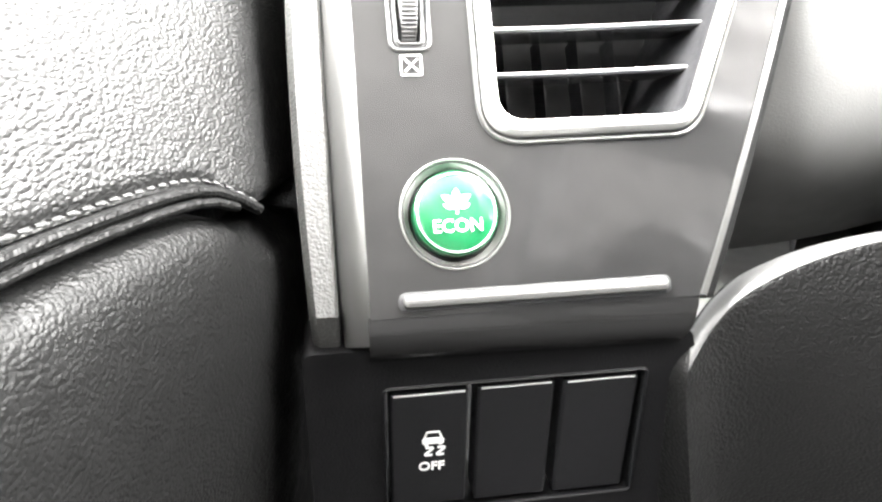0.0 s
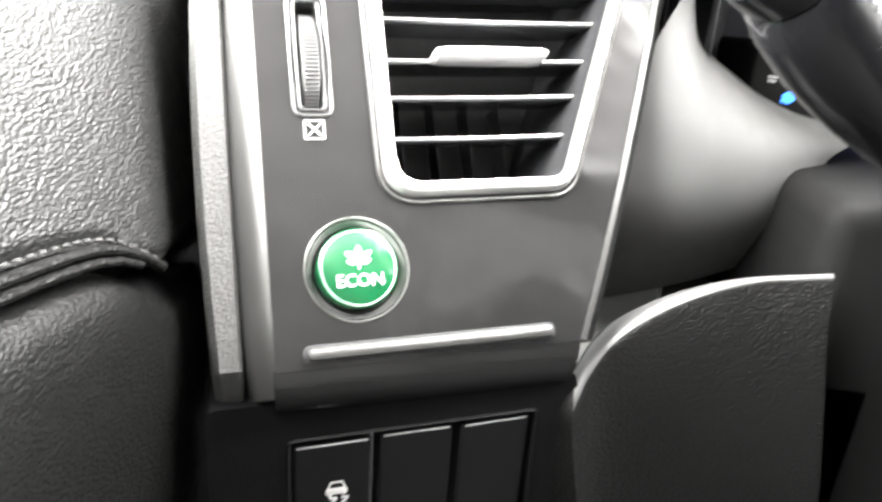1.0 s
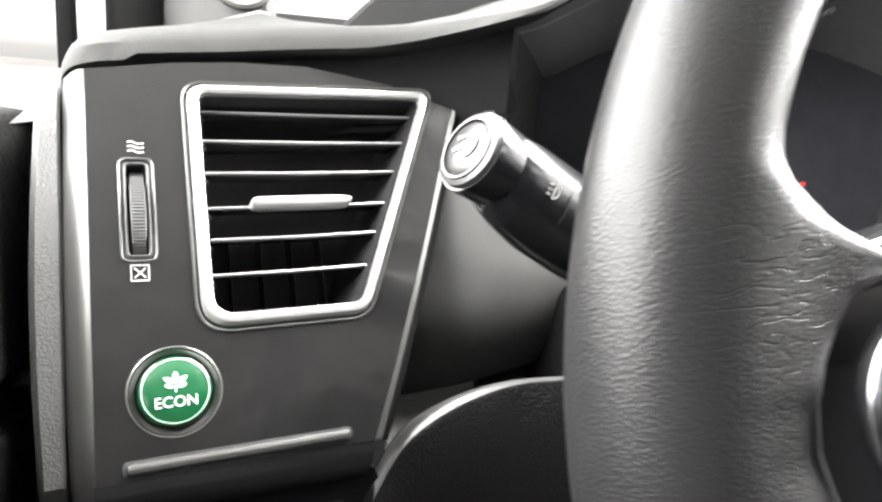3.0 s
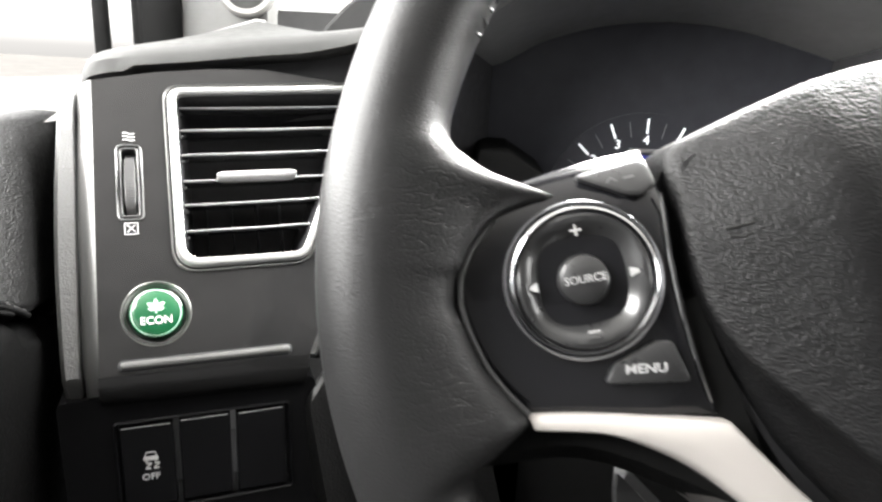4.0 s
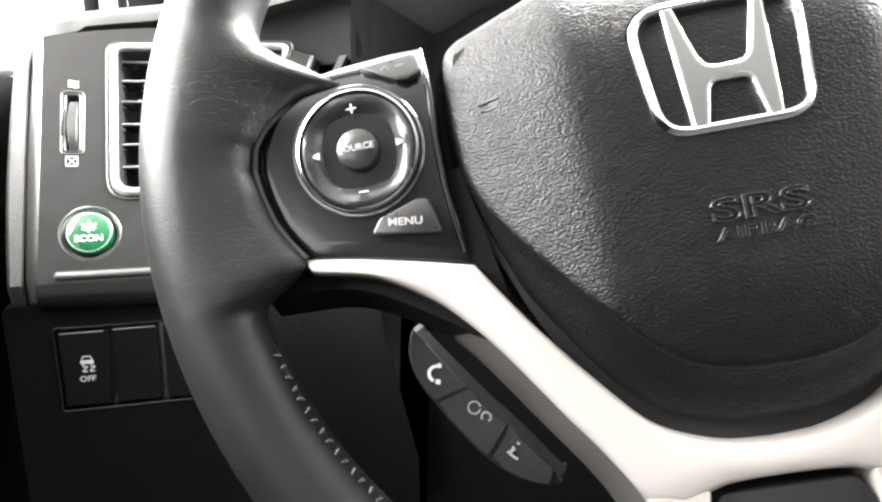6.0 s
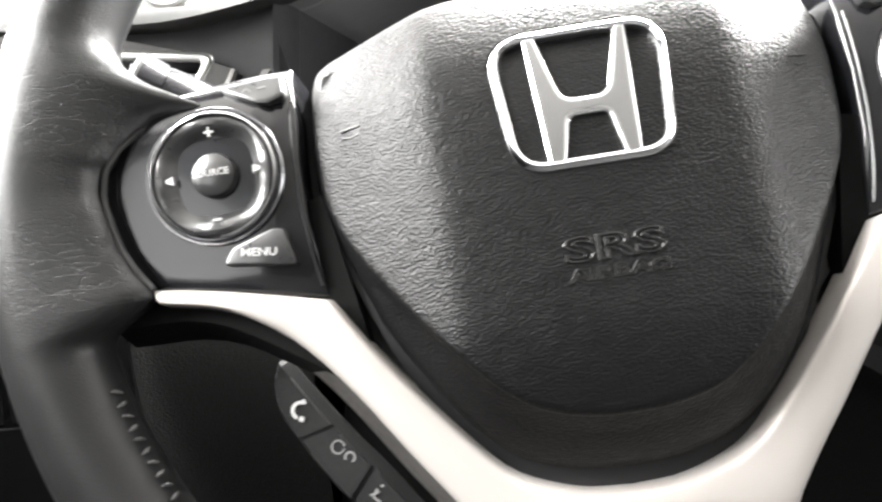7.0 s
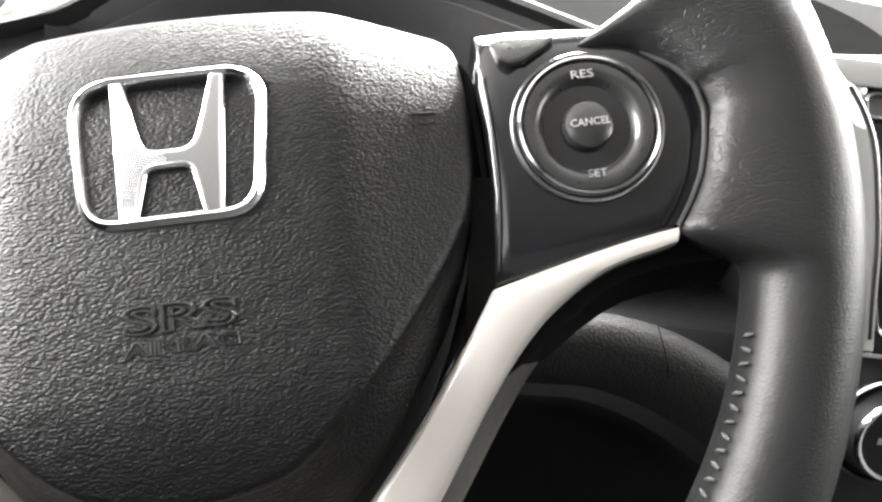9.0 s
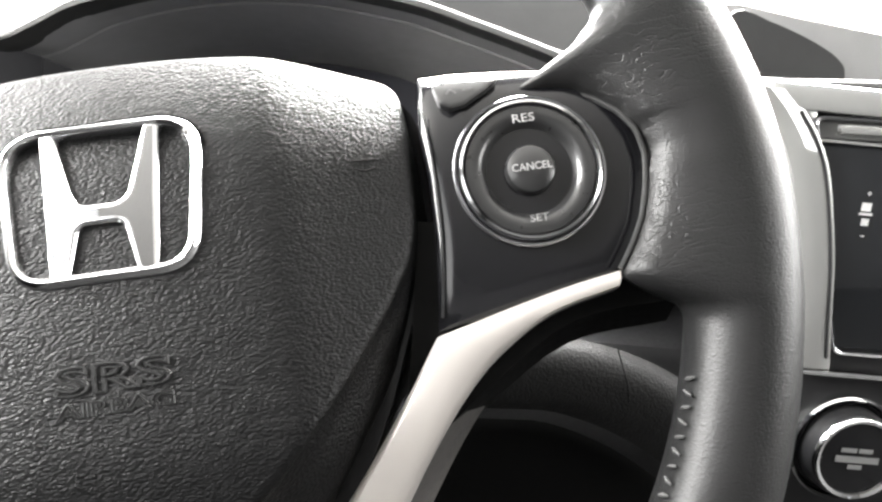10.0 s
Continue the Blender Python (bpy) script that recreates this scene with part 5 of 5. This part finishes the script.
def control_pad(sw, side):
    s = side
    half = [(0.1310, -0.0328), (0.1365, -0.0225), (0.1405, -0.0120), (0.1428, -0.0010), (0.1430, 0.0090), (0.1395, 0.0185), (0.1320, 0.0260), (0.1230, 0.0298), (0.1100, 0.0322), (0.0960, 0.0340), (0.0850, 0.0346),
            (0.0848, 0.0290), (0.0830, 0.0150), (0.0838, 0.0020), (0.0832, -0.0170), (0.0800, -0.0420), (0.0980, -0.0388), (0.1160, -0.0350)]

    def fall(x, y):
        return -0.0015 - 32.0 * max(0.0, y - 0.0175) ** 2 - (0.004 * max(0.0, (0.088 - abs(x)) / 0.01))

    outline = [(s * (x + (0.0035 if x > 0.1355 else 0.0)), y) for x, y in half]
    pad = part("control_pad", plate(outline, -0.022, 0.0, 0.0012, fall), PIANO, sw, "glossy black control pad")
    cx = -0.1101 if s < 0 else 0.1119
    K = 0.935
    part("dial_ring", lathe([(r * K, z) for r, z in ((0.0216, -0.004), (0.0216, 0.0010), (0.0211, 0.0019), (0.0204, 0.0022), (0.0199, 0.0012), (0.0199, -0.004))], 80, cx, 0.0, closed=True), DIAL_RING, pad, "thin chrome ring")
    part("dial_groove", lathe([(r * K, z) for r, z in ((0.0232, -0.004), (0.0232, 0.0000), (0.0228, 0.0004), (0.0222, 0.0002), (0.0217, -0.0012), (0.0217, -0.004))], 80, cx, 0.0, closed=True), DARK_METAL, pad)
    # dished four-way dial
    loops = []
    seg = 96
    form = ((0.0199, 0.0004, 0.0), (0.0194, 0.0013, 0.1), (0.0184, 0.0015, 0.5), (0.0168, 0.0010, 1.0), (0.0150, -0.0003, 1.0), (0.0130, -0.0020, 0.6), (0.0112, -0.0033, 0.2), (0.0098, -0.0040, 0.0), (0.0084, -0.0043, 0.0), (0.0076, -0.0055, 0.0))
    if s > 0:
        form = ((0.0199, 0.0004, 0.0), (0.0194, 0.0011, 0.1), (0.0182, 0.0013, 0.2), (0.0168, 0.0013, 0.2), (0.0154, 0.0009, 0.2), (0.0142, -0.0002, 0.2), (0.0128, -0.0020, 0.1), (0.0112, -0.0038, 0.0), (0.0096, -0.0050, 0.0), (0.0078, -0.0056, 0.0))
    for r, z, lobe in form:
        loop = []
        for i in range(seg):
            a = 2 * math.pi * i / seg
            k = 0.0009 * lobe * (math.cos(4 * a) if s < 0 else 0.55 * math.cos(2 * a))
            loop.append((cx + r * K * math.cos(a), r * K * math.sin(a), z + k))
        loops.append(loop)
    dial = part("dial", loft(loops), DIAL_BLACK, pad, "dished glossy dial")
    part("dial_centre", lathe([(0.0070, -0.006), (0.0070, 0.0002), (0.0065, 0.0014), (0.0050, 0.0022), (0.0028, 0.0027), (0.0005, 0.0029)], 48, cx, 0.0), DIAL_BLACK, pad, "domed centre button")
    if s < 0:
        part("letters", lettering("SOURCE", 0.0030, cx, 0.0002, 0.00305, width=0.0112, weight=0.00002), SOFT_PRINT, pad, "white letters SOURCE")
        part("plus_mark", join(stroke([(cx - 0.0016, 0.0135), (cx + 0.0016, 0.0135)], 0.0006, 0.0010), stroke([(cx, 0.0119), (cx, 0.0151)], 0.0006, 0.0012)), SOFT_PRINT, pad)
        part("minus_mark", stroke([(cx - 0.0016, -0.0140), (cx + 0.0016, -0.0140)], 0.0006, 0.0010), SOFT_PRINT, pad)
        for d in (-1, 1):
            part("arrow_mark", plate([(cx + d * 0.0160, 0.0), (cx + d * 0.0125, 0.0013), (cx + d * 0.0125, -0.0013)], 0.0002, 0.0012, 0.00005), SOFT_PRINT, pad)
        part("letters", lettering("MENU", 0.0034, -0.0985, -0.0257, 0.00145, width=0.0108, weight=0.00006, turn=-6), SOFT_PRINT, pad, "white letters MENU")
        part("menu_key", plate(rounded([(-0.1100, -0.0284), (-0.1064, -0.0233), (-0.0940, -0.0192), (-0.0902, -0.0198), (-0.0872, -0.0312)], [0.0014, 0.005, 0.003, 0.0016, 0.0012], 5), -0.006, 0.0013, 0.0008), DIAL_BLACK, pad, "menu key")
        key = [(-0.1080, 0.0285), (-0.0868, 0.0312), (-0.0858, 0.0215), (-0.0905, 0.0198), (-0.0945, 0.0204), (-0.1020, 0.0248)]
    else:
        part("letters", lettering("RES", 0.0034, cx + 0.0002, 0.0146, 0.0017, width=0.0062, weight=0.0), SOFT_PRINT, pad, "white letters RES")
        part("plus_mark", join(stroke([(cx - 0.0010, 0.0112), (cx + 0.0010, 0.0112)], 0.0004, -0.0022, 0.0004), stroke([(cx, 0.0102), (cx, 0.0122)], 0.0004, -0.0022, 0.0006)), SOFT_PRINT, pad)
        part("letters", lettering("CANCEL", 0.0030, cx, 0.0002, 0.00305, width=0.0112, weight=0.00002), SOFT_PRINT, pad, "white letters CANCEL")
        part("letters", lettering("SET", 0.0030, cx, -0.0140, 0.0017, width=0.0052, weight=0.0), GREY_PRINT, pad, "letters SET")
        for piece in pad.children:
            piece.location.y = -0.0010
        key = [(0.1085, 0.0278), (0.0880, 0.0300), (0.0895, 0.0210), (0.0925, 0.0192), (0.0965, 0.0198), (0.1030, 0.0235)]
    part("top_key", plate(rounded(key, 0.0032, 6), -0.012, 0.0008, 0.0010, lambda x, y: -30.0 * max(0.0, y - 0.018) ** 2), DIAL_BLACK, pad, "long upper key")
    kx, ky = sum(p[0] for p in key) / 6, sum(p[1] for p in key) / 6
    part("key_mark", moved(join(stroke([(-0.0044, -0.0006), (-0.0030, 0.0007), (-0.0016, -0.0006)], 0.0005, 0.0), stroke([(0.0004, 0.0), (0.0032, 0.0002)], 0.0006, 0.0)), Matrix.Translation((kx, ky + 0.001, 0.0008 - 30 * max(0, ky + 0.001 - 0.018) ** 2)) @ Matrix.Rotation(radians(-10), 4, "X")), THREAD, pad)
    part("pad_lip", tube([(s * x, y, -0.0008 + fall(s * x, y) + 0.0016) for x, y in smooth_path([(0.0846, 0.020), (0.0853, 0.006), (0.0852, -0.010), (0.0838, -0.026), (0.0818, -0.038)], 4)], 0.0004, 6), DIAL_BLACK, pad)


DIAL_RING = material("dial_ring_metal", (0.55, 0.55, 0.56), 0.14, metal=1.0, spread=0.03)


def phone_pod(sw):
    outer = smooth_path([(-0.1065, -0.0605), (-0.1085, -0.0680), (-0.1070, -0.0770), (-0.1010, -0.0880), (-0.0945, -0.0980), (-0.0875, -0.1070), (-0.0800, -0.1140), (-0.0720, -0.1180), (-0.0640, -0.1195)], 4)
    inner = smooth_path([(-0.1040, -0.0610), (-0.0985, -0.0690), (-0.0935, -0.0760), (-0.0880, -0.0835), (-0.0830, -0.0900), (-0.0780, -0.0960), (-0.0730, -0.1025), (-0.0680, -0.1095), (-0.0630, -0.1165)], 4)
    n = len(outer)
    cuts = [0, int(n * 0.39), int(n * 0.66), n]
    pod = part("phone_pod", loft([[(x0, y0, -0.0290), (x0 + 0.001, y0 + 0.001, -0.0275), (x1 - 0.0005, y1, -0.0260), (x1 + 0.002, y1 + 0.002, -0.0285), (x1, y1, -0.040), (x0 + 0.004, y0 + 0.004, -0.040)] for (x0, y0), (x1, y1) in zip(outer, inner)], cap_first=True, cap_last=True), POD, sw, "dark grey telephone key pod")
    for a, b in zip(cuts, cuts[1:]):
        loops = []
        idx = list(range(max(a + 1, 2), min(b, n - 2)))
        for i in idx:
            (x0, y0), (x1, y1) = outer[i], inner[i]
            dx, dy = x1 - x0, y1 - y0
            loops.append([(x0 + dx * s, y0 + dy * s, z) for s, z in ((0.03, -0.0282), (0.08, -0.0266), (0.5, -0.0256), (0.92, -0.0252), (0.98, -0.0266))])
        part("key", loft(loops, closed=False), POD, pod)
    z = -0.0248
    part("call_mark", join(stroke(arc(-0.0995, -0.0760, 0.0026, 70, 240, 10), 0.0011, z), stroke([(-0.0986, -0.0736), (-0.0974, -0.0732)], 0.0016, z), stroke([(-0.1002, -0.0786), (-0.0986, -0.0790)], 0.0016, z)), PRINT, pod, "white handset mark")
    part("hang_up_mark", join(stroke(arc(-0.0885, -0.0893, 0.0021, 0, 340, 14), 0.0005, z), stroke(arc(-0.0850, -0.0930, 0.0016, -70, 200, 10), 0.0007, z)), GREY_PRINT, pod)
    part("talk_mark", join(stroke([(-0.0775, -0.1040), (-0.0790, -0.1065), (-0.0768, -0.1085)], 0.0008, z), stroke([(-0.0800, -0.1058), (-0.0770, -0.1050)], 0.0007, z), stroke([(-0.0762, -0.1030), (-0.0752, -0.1036)], 0.0007, z)), GREY_PRINT, pod)


POD = material("pod_plastic", (0.014, 0.014, 0.0145), 0.55, spec=0.3, grain="fine", depth=0.0001, cell=1500)
steering_wheel()


# ---- door ----
def door():
    d = thing("car_door", Matrix(), "closed car door with grained grey vinyl and a stitched seam", "door")

    def front(y, z):
        """How far the skin turns outwards near the leading edge."""
        e = y - (0.077 + 0.85 * (z - 0.617))
        return 0.0 if e < 0 else 14.0 * e * e if e < 0.009 else 0.0011 + 0.25 * (e - 0.009)

    ys = [-1.2, -0.6, -0.3, -0.15, -0.08] + list(np.linspace(-0.04, 0.125, 34)) + [0.14, 0.16, 0.2]
    seam = lambda y: lerp_table([(-1.2, 0.66), (-0.1, 0.6385), (0.016, 0.6340), (0.027, 0.6332), (0.040, 0.6320), (0.050, 0.6308), (0.058, 0.6296), (0.065, 0.6278), (0.070, 0.6256), (0.074, 0.6230), (0.078, 0.6200), (0.082, 0.6165), (0.2, 0.60)], y)
    upper = []
    for y in ys:
        s = seam(y)
        zs = [0.6965, 0.6955, 0.6935, 0.689, 0.683] + list(np.linspace(0.674, s + 0.004, 10)) + [s + 0.0015, s, s - 0.0012]
        prof = []
        for k, z in enumerate(zs):
            x = -0.329 - 0.37 * (z - 0.617)
            if k < 4:
                x -= (0.030, 0.012, 0.004, 0.001)[k]
            if z < s + 0.001:
                x -= 0.0016
            prof.append((x - front(y, z), y, z))
        upper.append(prof)
    part("upper_pad", loft(upper, closed=False), DOOR_HIDE, d, "grained grey vinyl upper pad", sharp=60)
    # piping and stitches along the seam
    for dz, r, nm in ((-0.0018, 0.0015, "piping"), (-0.0046, 0.0012, "piping")):
        pts = []
        for y in np.linspace(-0.3, 0.081 if dz > -0.003 else 0.073, 60):
            z = seam(y) + dz
            pts.append((-0.3275 - 0.37 * (z - 0.617) - front(y, z) * 0.6, float(y), z))
        part(nm, tube(pts, r, 10), ARMREST, d)
    stitches = []
    y = -0.08
    while y < 0.0815:
        z0, z1 = seam(y) + 0.0006, seam(y + 0.0026) + 0.0002
        f = lambda yy, zz: -0.3283 - 0.37 * (zz - 0.617) - front(yy, zz)
        stitches.append(tube([(f(y, z0), y, z0), (f(y + 0.0013, z0) + 0.0005, y + 0.0013, (z0 + z1) / 2 + 0.0002), (f(y + 0.0026, z1), y + 0.0026, z1)], [0.0003, 0.0005, 0.0003], 6))
        y += 0.0034
    tagged(part("stitching", join(*stitches), PALE_THREAD, d, "pale stitched seam"), kind="stuff")
    # recess and armrest pad below
    lower = []
    for y in ys:
        s = seam(y)
        top = s - 0.0085
        prof = [(-0.343, s - 0.003), (-0.341, top), (-0.3340, top - 0.0006), (-0.3305, top - 0.0030), (-0.3280, top - 0.008), (-0.3262, top - 0.016), (-0.3250, top - 0.034), (-0.3255, top - 0.06), (-0.330, top - 0.10), (-0.335, 0.45), (-0.34, 0.20)]
        lower.append([(x - front(y, 0.626 if z < 0.60 else min(z, 0.626)) * 1.1, y, z) for x, z in prof])
    part("armrest_pad", loft(lower, closed=False), ARMREST, d, "padded black lower trim", sharp=60)
    sill = []
    for y in [-1.2, -0.5, -0.1, 0.05, 0.14, 0.24, 0.36]:
        sill.append([(-0.362, y, 0.6905), (-0.384, y, 0.6975), (-0.388, y, 0.6985), (-0.40, y, 0.706), (-0.436, y, 0.708), (-0.44, y, 0.704), (-0.44, y, 0.30)])
    part("sill", loft(sill, closed=False), SILL, d, "pale grey window sill")
    part("outer_skin", box(-0.53, -0.50, -1.2, 0.7, 0.04, 0.70), CABIN, d)
    part("door_seal", box(-0.435, -0.352, 0.205, 0.225, 0.20, 0.690, 0.006), DOOR_END, d, "grey turned-in edge of the door")
    # sash, sail panel and tweeter at the leading corner of the glass
    part("sash", box(-0.4455, -0.434, 0.360, 0.370, 0.705, 1.16, 0.003), COWL, d, "black window sash")
    part("sash_edge", box(-0.413, -0.4065, 0.360, 0.368, 0.705, 1.16, 0.002), COWL, d)
    part("sail_frame", loft([[(-0.413, 0.378, z), (-0.393, 0.410, z), (-0.400, 0.425, z), (-0.425, 0.400, z)] for z in (0.70, 0.85, 1.16)], cap_first=True, cap_last=True), COWL, d, "black pillar frame")
    part("sail_panel", loft([[(-0.394, 0.412, z), (-0.385, 0.409, z), (-0.345, 0.408, z), (r, 0.414, z), (r + 0.004, 0.43, z), (-0.39, 0.45, z)] for z, r in ((0.70, -0.319), (0.765, -0.319), (0.785, -0.314), (0.81, -0.318), (0.95, -0.36))], cap_first=True, cap_last=True), SAIL, d, "grey sail panel")
    tw = part("tweeter_ring", lathe([(0.0250, -0.012), (0.0250, 0.002), (0.0225, 0.004), (0.0185, 0.003), (0.0180, -0.006)], 40, closed=True), SILL, d, "pale speaker ring")
    tw.matrix_world = pose(-0.3345, 0.404, 0.7850, 86, 0, 12)
    tg = part("tweeter_grille", lathe([(0.0180, -0.004), (0.0180, -0.002), (0.010, -0.001), (0.001, 0.0)], 40), DASH_SOFT, d)
    tg.matrix_world = tw.matrix_world


ARMREST = material("armrest_vinyl", (0.0024, 0.0024, 0.0024), 0.45, grain="pebble", depth=0.00025, cell=1000, scale=25, spec=0.065)
DOOR_END = material("door_end_plastic", (0.03, 0.03, 0.03), 0.6, grain="fine", depth=0.0002, cell=900, spec=0.2)
SILL = material("sill_plastic", (0.10, 0.098, 0.094), 0.55, grain="fine", depth=0.0002, cell=900)
SAIL = material("sail_plastic", (0.06, 0.06, 0.058), 0.55, grain="fine", depth=0.0002, cell=900)
door()


# ---- centre stack ----
def centre_stack():
    c = thing("centre_stack", STACK, "silver and black centre stack with a dark touch screen", "centre stack")
    part("side_trim", loft([[(x - 0.006, z, -0.010), (x - 0.002, z, 0.0015), (x + 0.006, z, 0.004), (x + 0.016, z, 0.002), (x + 0.02, z, -0.004)] for x, z in smooth_path([(0.2250, 0.763), (0.2345, 0.7540), (0.2440, 0.742), (0.2515, 0.7275), (0.2580, 0.706), (0.2635, 0.683), (0.2680, 0.655), (0.2720, 0.632)], 4)], closed=False), VENT_SILVER, c, "bright silver side trim")
    part("face_trim", plate([(0.2300, 0.7585), (0.2570, 0.7565), (0.2640, 0.7200), (0.2800, 0.6600), (0.2860, 0.6350), (0.2760, 0.6330), (0.2640, 0.6900), (0.2520, 0.7300)], -0.006, -0.0005, 0.0005), VENT_SILVER, c, "silver face round the screen")
    part("trim_groove", tube([(x + 0.0135, z, 0.0030) for x, z in smooth_path([(0.2345, 0.7540), (0.2440, 0.742), (0.2515, 0.7275), (0.2580, 0.706), (0.2635, 0.683), (0.2680, 0.655), (0.2710, 0.638)], 4)], 0.0008, 6), MATT_BLACK, c)
    part("upper_trim", box(0.233, 0.62, 0.7545, 0.7665, -0.02, 0.0025, 0.0015), VENT_SILVER, c)
    part("body", plate(rounded([(0.246, 0.761), (0.62, 0.765), (0.62, 0.42), (0.285, 0.42), (0.276, 0.62), (0.262, 0.70)], 0.006, 4), -0.16, -0.004, 0.002), BLACK_PLASTIC, c)
    s = thing("touch_screen", STACK, "dark glossy touch screen in a silver lined bezel", "screen")
    bez_o = rounded([(0.2555, 0.7530), (0.46, 0.7600), (0.46, 0.6400), (0.2880, 0.6390)], [0.005, 0.005, 0.005, 0.010], 6)
    bez_i = inset_loop(bez_o, 0.0022)
    part("bezel", band(bez_o, bez_i, [(0, -0.006), (0, 0.0005), (0.4, 0.0014), (0.8, 0.0008), (1, -0.004)]), DARK_METAL, s, "silver bezel")
    part("glass", plate(rounded([(0.2610, 0.7410), (0.456, 0.7480), (0.456, 0.643), (0.2895, 0.6420)], 0.004, 5), -0.006, -0.002, 0.0005), SCREEN, s, "dark screen glass")
    part("disc_slot", plate(rounded([(0.2580, 0.7510), (0.456, 0.7575), (0.456, 0.7495), (0.2600, 0.7430)], 0.0015, 4), -0.006, -0.0025, 0.0005), GREY_PLASTIC, s)
    part("slot_lip", plate(rounded([(0.2690, 0.7500), (0.45, 0.7560), (0.45, 0.7520), (0.2700, 0.7455)], 0.0018, 5), -0.005, 0.0005, 0.0012), VENT_SILVER, s)
    part("divider", box(0.260, 0.456, 0.7415, 0.7427, -0.003, 0.0003), VENT_SILVER, s)
    part("key_mark", moved(join(stroke([(0.2735, 0.728), (0.2755, 0.728)], 0.0005, -0.0018), stroke([(0.2745, 0.727), (0.2745, 0.729)], 0.0005, -0.0016), box(0.2722, 0.2768, 0.7195, 0.7235, -0.002, -0.0017), box(0.2716, 0.2780, 0.7175, 0.7188, -0.002, -0.0017), box(0.2735, 0.2770, 0.7125, 0.7160, -0.002, -0.0017), stroke([(0.2745, 0.7075), (0.2765, 0.7075)], 0.0005, -0.0018)), Matrix.Translation((0.0165, -0.0085, 0))), PRINT, s, "white volume and key marks")
    b = thing("stack_bar", STACK, "slim chrome bar across the centre stack", "trim bar")
    part("bar", box(0.2735, 0.60, 0.6285, 0.6315, -0.005, 0.0035, 0.0012), CHROME, b)
    k = thing("climate_knob", STACK @ Matrix.Translation((0.3055, 0.5900, 0)), "round black climate knob with chrome rings", "knob")
    part("outer_ring", lathe([(0.0282, -0.005), (0.0282, 0.0012), (0.0272, 0.0024), (0.0262, 0.0012), (0.0262, -0.005)], 72, closed=True), CHROME, k, "outer chrome ring")
    part("dish", lathe([(0.0262, -0.004), (0.0255, 0.0), (0.024, -0.001), (0.0232, 0.0)], 72), PIANO, k)
    part("barrel", lathe([(0.0232, -0.004), (0.0226, 0.008), (0.0220, 0.0105)], 72), BLACK_PLASTIC, k)
    part("face_ring", lathe([(0.0222, 0.009), (0.0218, 0.0115), (0.0208, 0.0128), (0.0192, 0.0122), (0.0188, 0.010)], 72, closed=True), CHROME, k, "inner chrome ring")
    part("cap", lathe([(0.0190, 0.009), (0.0188, 0.0108), (0.001, 0.0112)], 64), PIANO, k)
    for x0, x1, y0, y1 in ((-0.009, -0.001, 0.0032, 0.0055), (0.0, 0.007, 0.0032, 0.0055), (-0.0110, 0.0110, -0.0022, 0.0012), (-0.004, 0.003, -0.0056, -0.0032)):
        part("cap_mark", box(x0, x1, y0, y1, 0.0113, 0.0115), GREY_PRINT, k)
    part("blue_lamp", box(-0.0330, -0.0300, -0.0105, -0.0045, -0.004, -0.001), BLUE_MARK, k)


centre_stack()
